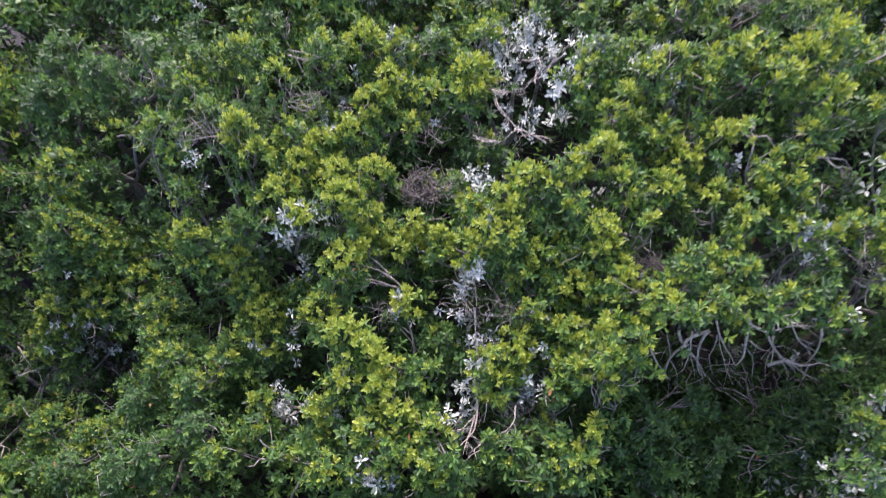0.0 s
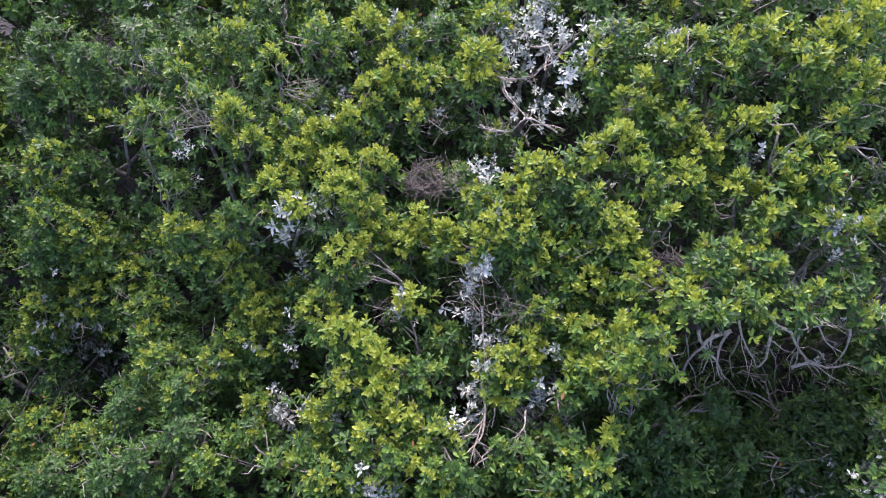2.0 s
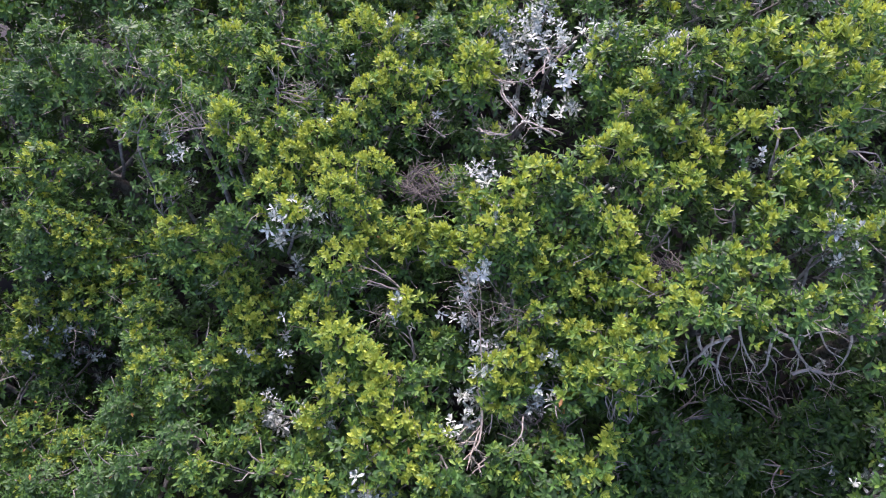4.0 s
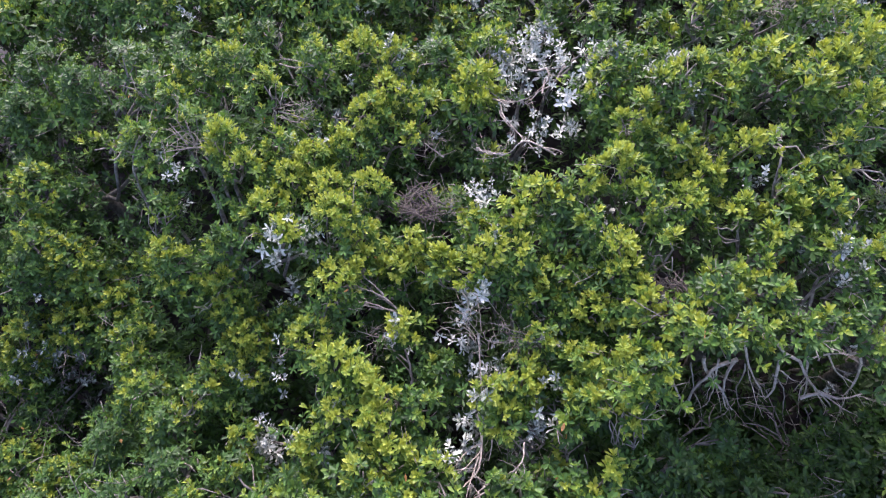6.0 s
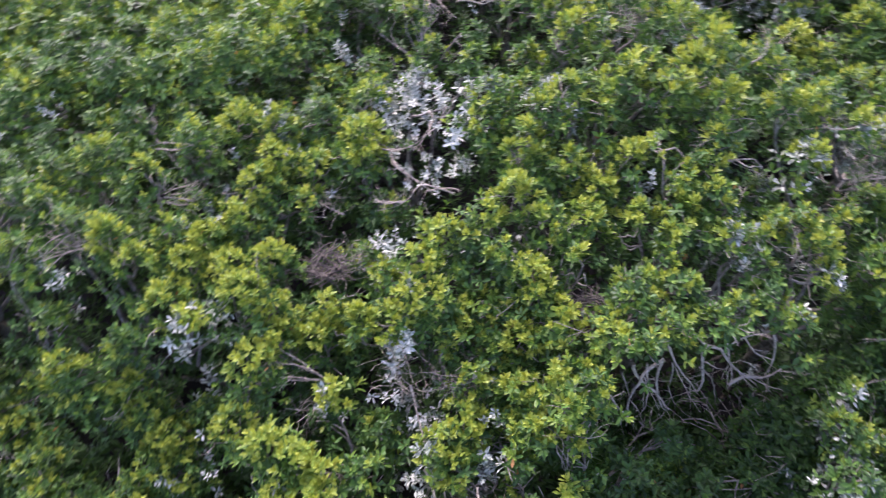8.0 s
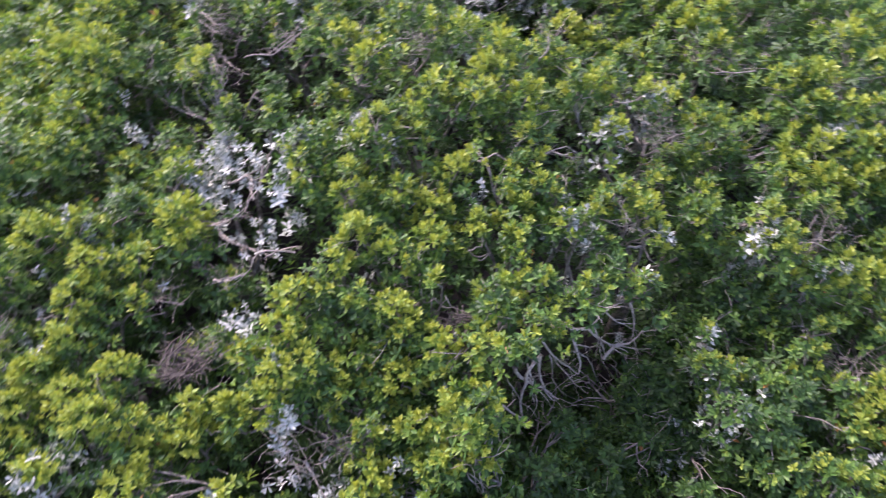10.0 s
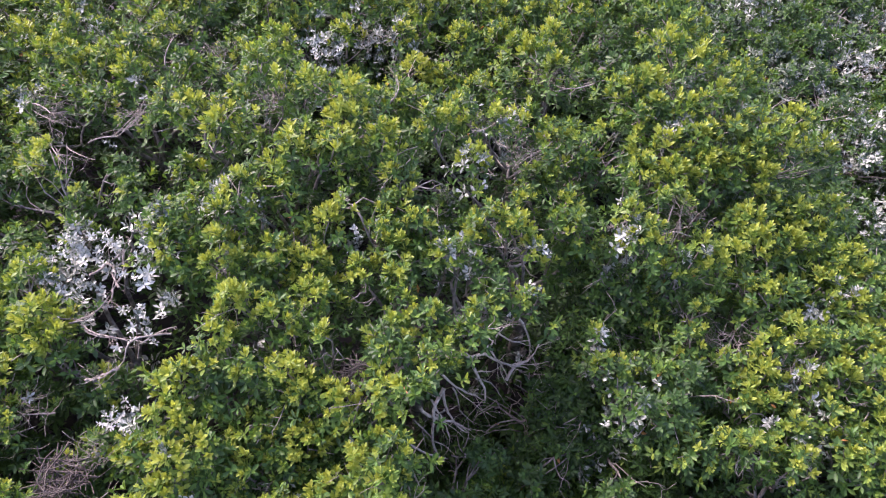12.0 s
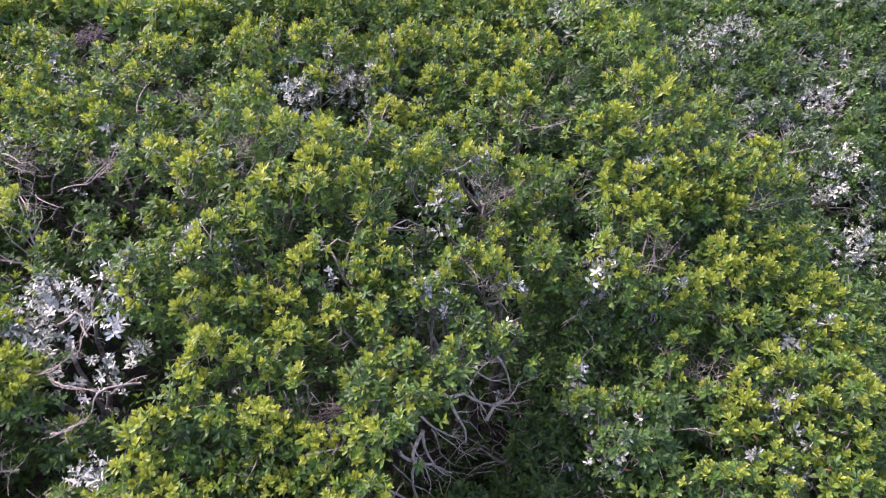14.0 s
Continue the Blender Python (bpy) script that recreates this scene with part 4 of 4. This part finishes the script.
mangrove((4.20, 3.84),
         [(3.58, 4.72, 4.45, 0.21), (3.95, 4.76, 4.34, 0.19), (3.60, 4.15, 4.25, 0.18), (4.09, 4.42, 4.33, 0.16), (4.46, 4.43, 4.23, 0.17),
          (4.64, 4.12, 4.12, 0.25), (4.69, 3.85, 4.05, 0.20), (4.10, 3.85, 4.00, 0.16), (4.30, 3.92, 4.06, 0.16), (4.12, 3.42, 4.00, 0.18),
          (4.01, 3.17, 3.96, 0.15), (3.49, 3.40, 4.03, 0.17), (3.80, 3.68, 3.99, 0.15), (3.49, 3.18, 3.93, 0.17), (4.92, 3.26, 4.02, 0.19),
          (5.05, 3.59, 4.03, 0.20), (5.05, 3.89, 4.07, 0.17), (3.47, 4.32, 3.68, -0.24), (4.38, 3.33, 3.62, -0.17), (5.00, 3.86, 3.67, -0.19),
          (4.10, 3.26, 3.37, -0.17)],
         white=[(4.18, 4.52, 4.17, 0.18, 0.50), (3.82, 4.34, 4.04, 0.15, 0.40), (4.70, 3.26, 3.78, 0.05, 1.00), (3.56, 3.07, 3.47, 0.09, 0.50),
          (3.31, 4.03, 3.12, 0.27, 0.40), (4.49, 4.69, 3.80, 0.24, 0.40), (3.49, 3.94, 3.25, 0.22, 0.40)],
         twigs=[(4.16, 4.07, 3.97, 0.25), (4.76, 4.99, 3.67, 0.19)],
         bare=[(0.012, (4.41, 4.25, 3.73), (4.95, 4.38, 3.62)), (0.012, (4.14, 4.29, 3.91), (4.09, 3.98, 3.84)),
          (0.008, (5.16, 3.99, 3.60), (5.36, 3.97, 3.81)), (0.008, (4.44, 4.20, 3.82), (3.95, 4.00, 3.97)),
          (0.012, (4.54, 4.08, 3.98), (4.23, 4.00, 4.04), (4.08, 3.99, 4.02)), (0.012, (3.30, 4.63, 4.11), (2.90, 4.30, 4.32), (2.78, 4.30, 4.31)),
          (0.012, (4.23, 4.50, 4.16), (3.93, 4.39, 4.22), (3.82, 4.47, 4.21))],
         coarse=1.05,
         flush=0.70,
         label="red mangrove with many leaves crusted white by droppings")
mangrove((-1.26, 4.62),
         [(-2.02, 4.57, 3.95, 0.22), (-1.69, 4.47, 3.55, -0.27), (-1.64, 4.99, 4.03, 0.22), (-1.30, 5.28, 3.90, 0.26), (-1.05, 4.57, 3.76, 0.24),
          (-1.19, 4.23, 3.65, 0.21), (-0.95, 5.21, 3.87, 0.25), (-0.55, 4.75, 3.81, 0.21), (-0.60, 4.43, 3.69, 0.18), (-0.93, 4.82, 3.82, 0.22),
          (-1.77, 4.08, 3.71, 0.21), (-1.45, 4.00, 3.64, 0.21)],
         white=[(-0.44, 4.49, 3.62, 0.06, 0.40), (-1.69, 4.24, 3.50, 0.04, 0.70), (-1.53, 4.39, 3.45, 0.06, 0.50), (-1.31, 4.94, 3.75, 0.04, 0.80), (-0.93, 5.19, 3.71, 0.10, 0.50), (-1.35, 6.00, 3.76, 0.07, 0.60), (-1.47, 5.91, 3.76, 0.10, 0.50), (-1.50, 4.31, 3.50, 0.08, 0.50), (-1.33, 4.93, 3.78, 0.07, 0.70), (-1.41, 4.68, 3.66, 0.08, 0.40), (-0.71, 4.86, 3.68, 0.12, 0.30)],
         twigs=[(-1.67, 4.44, 3.67, 0.14), (-0.49, 4.40, 3.48, 0.19)],
         bare=[(0.012, (-1.88, 4.44, 3.67), (-1.61, 4.36, 3.70)), (0.012, (-0.32, 4.33, 3.46), (-0.51, 4.38, 3.57)),
          (0.012, (-1.66, 4.93, 3.81), (-1.95, 4.87, 3.93)), (0.012, (-1.87, 4.44, 3.62), (-1.71, 4.43, 3.57), (-1.63, 4.49, 3.57)),
          (0.012, (-1.41, 4.55, 3.57), (-1.24, 4.46, 3.67)), (0.012, (-2.01, 4.95, 3.77), (-1.76, 4.82, 3.88), (-1.62, 4.85, 3.90))],
         coarse=0.88,
         flush=0.80)
mangrove((10.47, 5.31),
         [(11.24, 9.00, 2.01, -0.49), (11.64, 8.30, 2.02, -0.49), (12.49, 8.40, 1.99, -0.52), (12.84, 6.12, 2.00, -0.49), (11.60, 5.68, 2.01, -0.40),
          (12.56, 5.47, 2.00, -0.42), (14.20, 5.72, 1.97, -0.53), (14.94, 5.17, 1.95, -0.54), (13.77, 4.27, 1.97, -0.51), (14.33, 6.28, 1.96, -0.54),
          (11.44, 6.53, 2.05, -0.46), (12.74, 6.81, 2.00, -0.51)],
         white=[(12.77, 4.56, 1.80, 0.42, 0.52), (12.74, 4.85, 1.80, 0.55, 0.26), (13.80, 7.35, 1.80, 0.61, 0.45), (14.47, 7.18, 1.80, 0.49, 0.39),
          (12.64, 7.29, 1.80, 0.55, 0.26), (14.21, 5.22, 1.80, 0.34, 0.45), (12.13, 6.77, 2.43, 0.42, 0.52), (13.03, 6.75, 2.40, 0.44, 0.52)],
         coarse=1.36,
         flush=0.00,
         dusty=True,
         label="low mangrove with older leaves, coloured darker for shade")
mangrove((0.12, 5.56),
         [(-0.54, 5.30, 3.92, 0.28), (-0.11, 4.92, 3.99, 0.27), (-0.07, 5.44, 4.00, 0.20), (-0.13, 4.71, 3.92, 0.16), (0.53, 6.77, 4.18, 0.22),
          (1.01, 6.22, 4.10, -0.17)],
         white=[(1.01, 6.72, 4.05, 0.07, 0.60), (-0.69, 5.58, 3.75, 0.10, 0.40), (-0.33, 6.30, 3.85, 0.19, 0.60), (-0.39, 6.87, 3.93, 0.11, 0.70), (-0.68, 5.47, 3.75, 0.10, 0.40), (-0.36, 6.37, 3.86, 0.14, 0.60), (0.37, 5.55, 3.94, 0.31, 1.00), (0.28, 5.16, 3.96, 0.18, 0.80)],
         bare=[(0.008, (1.08, 6.58, 4.09), (1.44, 6.78, 4.15)), (0.008, (0.68, 6.91, 3.95), (0.81, 5.97, 4.33)),
          (0.012, (0.13, 4.71, 3.82), (0.23, 4.46, 3.88), (0.38, 4.22, 3.93)), (0.012, (0.07, 4.77, 3.82), (0.28, 4.65, 3.95), (0.40, 4.62, 4.06)),
          (0.012, (0.86, 6.67, 4.06), (1.09, 6.44, 4.17), (1.22, 6.46, 4.22), (1.46, 6.47, 4.36)), (0.012, (0.58, 6.98, 4.05), (0.56, 6.53, 4.16), (0.58, 6.37, 4.13)),
          (0.012, (-0.01, 4.81, 3.82), (0.16, 4.67, 3.89), (0.27, 4.65, 3.95)), (0.012, (0.13, 4.68, 3.79), (0.24, 4.43, 3.87), (0.48, 4.13, 3.93)),
          (0.012, (-0.02, 4.28, 3.70), (0.10, 4.14, 3.80), (0.22, 4.18, 3.80)), (0.022, (0.34, 5.30, 3.73), (0.49, 5.20, 3.86), (0.66, 5.20, 3.92))],
         coarse=1.05,
         label="red mangrove with many leaves crusted white by droppings")
mangrove((2.30, 5.54),
         [(2.17, 4.93, 4.52, 0.26), (2.39, 5.12, 4.56, 0.27), (2.52, 4.72, 4.58, 0.23), (2.80, 4.96, 4.59, 0.27), (2.96, 5.16, 4.66, 0.22),
          (1.62, 6.52, 4.40, 0.21), (1.77, 6.13, 4.48, 0.20), (1.85, 5.67, 4.51, 0.16), (2.03, 5.95, 4.53, 0.17), (2.12, 5.53, 4.53, 0.19),
          (2.54, 6.23, 4.69, 0.18), (2.43, 5.64, 4.70, 0.16), (2.76, 5.50, 4.70, 0.16)],
         white=[(3.15, 6.16, 4.56, 0.13, 0.90), (3.07, 5.89, 4.57, 0.08, 0.90), (2.26, 5.75, 4.47, 0.13, 0.35)],
         twigs=[(1.32, 6.72, 4.10, 0.25), (2.38, 5.66, 4.41, 0.14)],
         bare=[(0.012, (1.26, 6.94, 3.87), (1.55, 7.03, 3.96)), (0.008, (2.82, 5.12, 4.25), (2.85, 4.67, 4.31)),
          (0.012, (3.26, 5.00, 4.44), (3.42, 5.08, 4.49), (3.53, 5.29, 4.50))],
         coarse=1.07,
         flush=0.82)
mangrove((5.73, 6.11),
         [(6.02, 7.16, 3.88, 0.28), (6.38, 6.87, 3.96, 0.32), (5.50, 6.75, 3.72, 0.30), (5.80, 6.42, 3.83, 0.26), (4.90, 6.33, 3.55, 0.29),
          (5.05, 5.84, 3.65, 0.24), (5.13, 5.43, 3.89, 0.23), (5.64, 5.81, 3.91, 0.25), (5.84, 5.54, 4.11, 0.24), (6.45, 6.39, 4.03, 0.23),
          (6.58, 5.92, 4.17, 0.26), (5.42, 4.92, 4.16, 0.19)],
         twigs=[(5.51, 5.35, 3.71, 0.21), (5.52, 4.81, 3.85, 0.20)],
         bare=[(0.012, (5.64, 4.92, 3.75), (5.67, 4.62, 3.96))],
         coarse=1.19,
         flush=0.60)
mangrove((4.56, 7.77),
         [(3.22, 7.32, 4.18, 0.24), (3.82, 8.72, 4.04, 0.29), (4.25, 8.90, 4.01, 0.30), (4.42, 8.44, 3.97, 0.29), (4.28, 7.66, 3.83, 0.27),
          (4.89, 8.07, 3.88, 0.28), (4.70, 8.48, 3.95, 0.25), (5.40, 7.61, 3.82, 0.32), (4.90, 7.29, 3.70, 0.23), (5.86, 7.71, 3.89, 0.33),
          (4.71, 6.66, 3.55, 0.26), (4.26, 6.39, 3.54, 0.24)],
         white=[(4.57, 7.61, 3.68, 0.09, 1.00), (4.64, 7.46, 3.63, 0.39, 0.45), (5.40, 7.49, 3.70, 0.14, 0.30), (4.83, 8.05, 3.58, 0.21, 0.40),
          (3.88, 7.73, 3.66, 0.27, 0.80)],
         twigs=[(4.63, 7.46, 3.55, 0.27)],
         bare=[(0.012, (4.57, 7.66, 3.40), (4.97, 7.69, 3.51)), (0.008, (4.81, 6.81, 3.45), (4.23, 6.22, 3.55)),
          (0.008, (4.44, 6.91, 3.46), (3.27, 5.21, 4.39)), (0.008, (4.81, 8.39, 3.54), (5.14, 8.52, 3.64))],
         coarse=1.22,
         flush=0.82)
mangrove((1.81, 8.81),
         [(1.61, 10.86, 4.00, 0.33), (1.80, 10.18, 4.03, 0.31), (2.19, 10.04, 4.04, 0.26), (1.09, 8.96, 4.07, 0.28), (1.23, 8.51, 4.11, 0.30),
          (1.54, 8.25, 4.15, 0.26), (1.87, 8.28, 4.16, 0.26), (2.43, 9.31, 4.09, 0.29), (2.75, 9.26, 4.09, 0.25), (2.90, 8.88, 4.10, 0.20),
          (0.90, 7.90, 4.13, 0.28), (1.20, 7.44, 4.21, 0.23), (1.63, 7.72, 4.21, 0.21), (1.40, 9.44, 4.06, 0.25), (2.32, 8.46, 4.15, 0.27),
          (2.17, 7.43, 4.29, 0.24)],
         white=[(1.60, 7.26, 4.10, 0.09, 0.50), (0.61, 8.29, 3.96, 0.19, 0.50), (1.68, 9.31, 3.94, 0.12, 0.90), (1.64, 7.50, 4.09, 0.07, 0.70), (1.76, 10.06, 3.65, 0.13, 0.40)],
         twigs=[(2.69, 7.90, 3.81, 0.26), (0.68, 7.65, 3.87, 0.24)],
         bare=[(0.012, (0.57, 8.34, 3.61), (0.70, 7.57, 3.83)), (0.012, (2.73, 7.91, 3.64), (2.71, 8.53, 3.68)),
          (0.012, (2.15, 8.48, 3.59), (2.41, 8.10, 3.75)), (0.008, (1.49, 7.12, 3.94), (1.69, 7.27, 4.03)),
          (0.008, (0.57, 8.10, 3.76), (0.78, 7.17, 4.03)), (0.008, (1.89, 8.07, 3.77), (2.24, 8.61, 3.82)),
          (0.008, (2.08, 11.29, 3.54), (1.99, 10.25, 3.70)), (0.008, (2.29, 8.46, 3.71), (2.58, 8.29, 3.84)),
          (0.008, (1.06, 8.44, 3.73), (0.84, 8.01, 3.90)), (0.008, (2.54, 7.71, 3.81), (2.06, 6.81, 4.14)),
          (0.012, (0.60, 7.73, 4.03), (0.69, 7.25, 4.15), (0.84, 7.17, 4.15)), (0.012, (1.94, 7.46, 4.13), (2.08, 7.65, 4.22), (2.27, 7.91, 4.18))],
         coarse=1.22,
         label="red mangrove with leafless grey branches hanging over a gap")

# ---- boughs between and round the known ones, and the thicket past them ----
def thicket():
    known = [c for base, clumps, more in PLANTED for c in clumps]
    pale = [c for base, clumps, more in PLANTED for c in more.get("white", ())]
    feet = [base for base, clumps, more in PLANTED]
    spots, late = np.array(known), {}
    for gx in range(-17, 44):
        for gy in range(-10, 38):
            x, y = 0.48 * gx + random.uniform(-0.12, 0.12), 0.48 * gy + random.uniform(-0.12, 0.12)
            if math.hypot(x, y) > (20 if x > -1 and y > 2.4 else 13) + 1.5 * noise.noise(Vector((x, y, 5)) * 0.5) or y < -4 + 1.5 * noise.noise(Vector((x, 0, 9)) * 0.6):
                continue
            gaps = np.hypot(spots[:, 0] - x, spots[:, 1] - y)
            if gaps.min() < 0.36 or in_hole(x, y) or any((x - a) ** 2 + (y - b) ** 2 < (0.7 * abs(r)) ** 2 for a, b, c, r, s in pale):
                continue
            near = np.argsort(gaps)[:4]
            z = float(spots[near, 2].mean()) - (0.3 if gaps.min() < 1 else 0)
            if gaps.min() > 1:
                u = min(1, (gaps.min() - 1) / 2)
                z = (z + 0.1) * (1 - u) + u * (3.5 + 0.45 * noise.noise(Vector((x, y, 0)) * 0.4))
            beyond = x > 5.5 + 0.46 * y
            if beyond:
                z = min(z, 1.8 + 0.3 * noise.noise(Vector((x, y, 0)) * 0.5))
            k = min(range(len(feet)), key=lambda i: (feet[i][0] - x) ** 2 + (feet[i][1] - y) ** 2)
            if x < -1 and gaps.min() < 0.8 and random.random() < 0.1:
                continue
            # Boughs between the crowns get a negative r: leaf colour darkened for shade.
            if gaps.min() < 0.8:
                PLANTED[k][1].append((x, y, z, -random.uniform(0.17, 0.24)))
            else:
                late.setdefault((round(x / 2.2), round(y / 2.2)), []).append((x, y, z, random.uniform(0.26, 0.36) * (-1 if beyond else 1)))
    for (cx, cy), boughs in sorted(late.items()):
        if len(boughs) > 2:
            mid = np.mean([b[:2] for b in boughs], 0)
            away, past = math.hypot(*mid), mid[0] > 5.5 + 0.46 * mid[1]
            coarse = 1.6 if mid[1] < 0.3 or mid[0] < -5.6 else 1.0 if away < 6 else 1.08 if away < 8.5 else 1.25 if away < 11.5 else 1.9
            mangrove((float(mid[0]), float(mid[1])), boughs, dusty=bool(past), coarse=coarse, flush=0.0 if past else 0.2 if mid[0] < -1 else 0.5 if mid[0] > 5 else 0.7, far=True)


thicket()
for foot, boughs, more in PLANTED:
    grow(foot, boughs, **more)

# ---- nests ----
stick_nest(-0.46, 3.83, 3.42, 0.14)
stick_nest(1.62, 3.01, 3.76, 0.13)
stick_nest(2.26, 10.40, 3.85, 0.17, "dark bowl of brown sticks sunk in the mangrove crown")
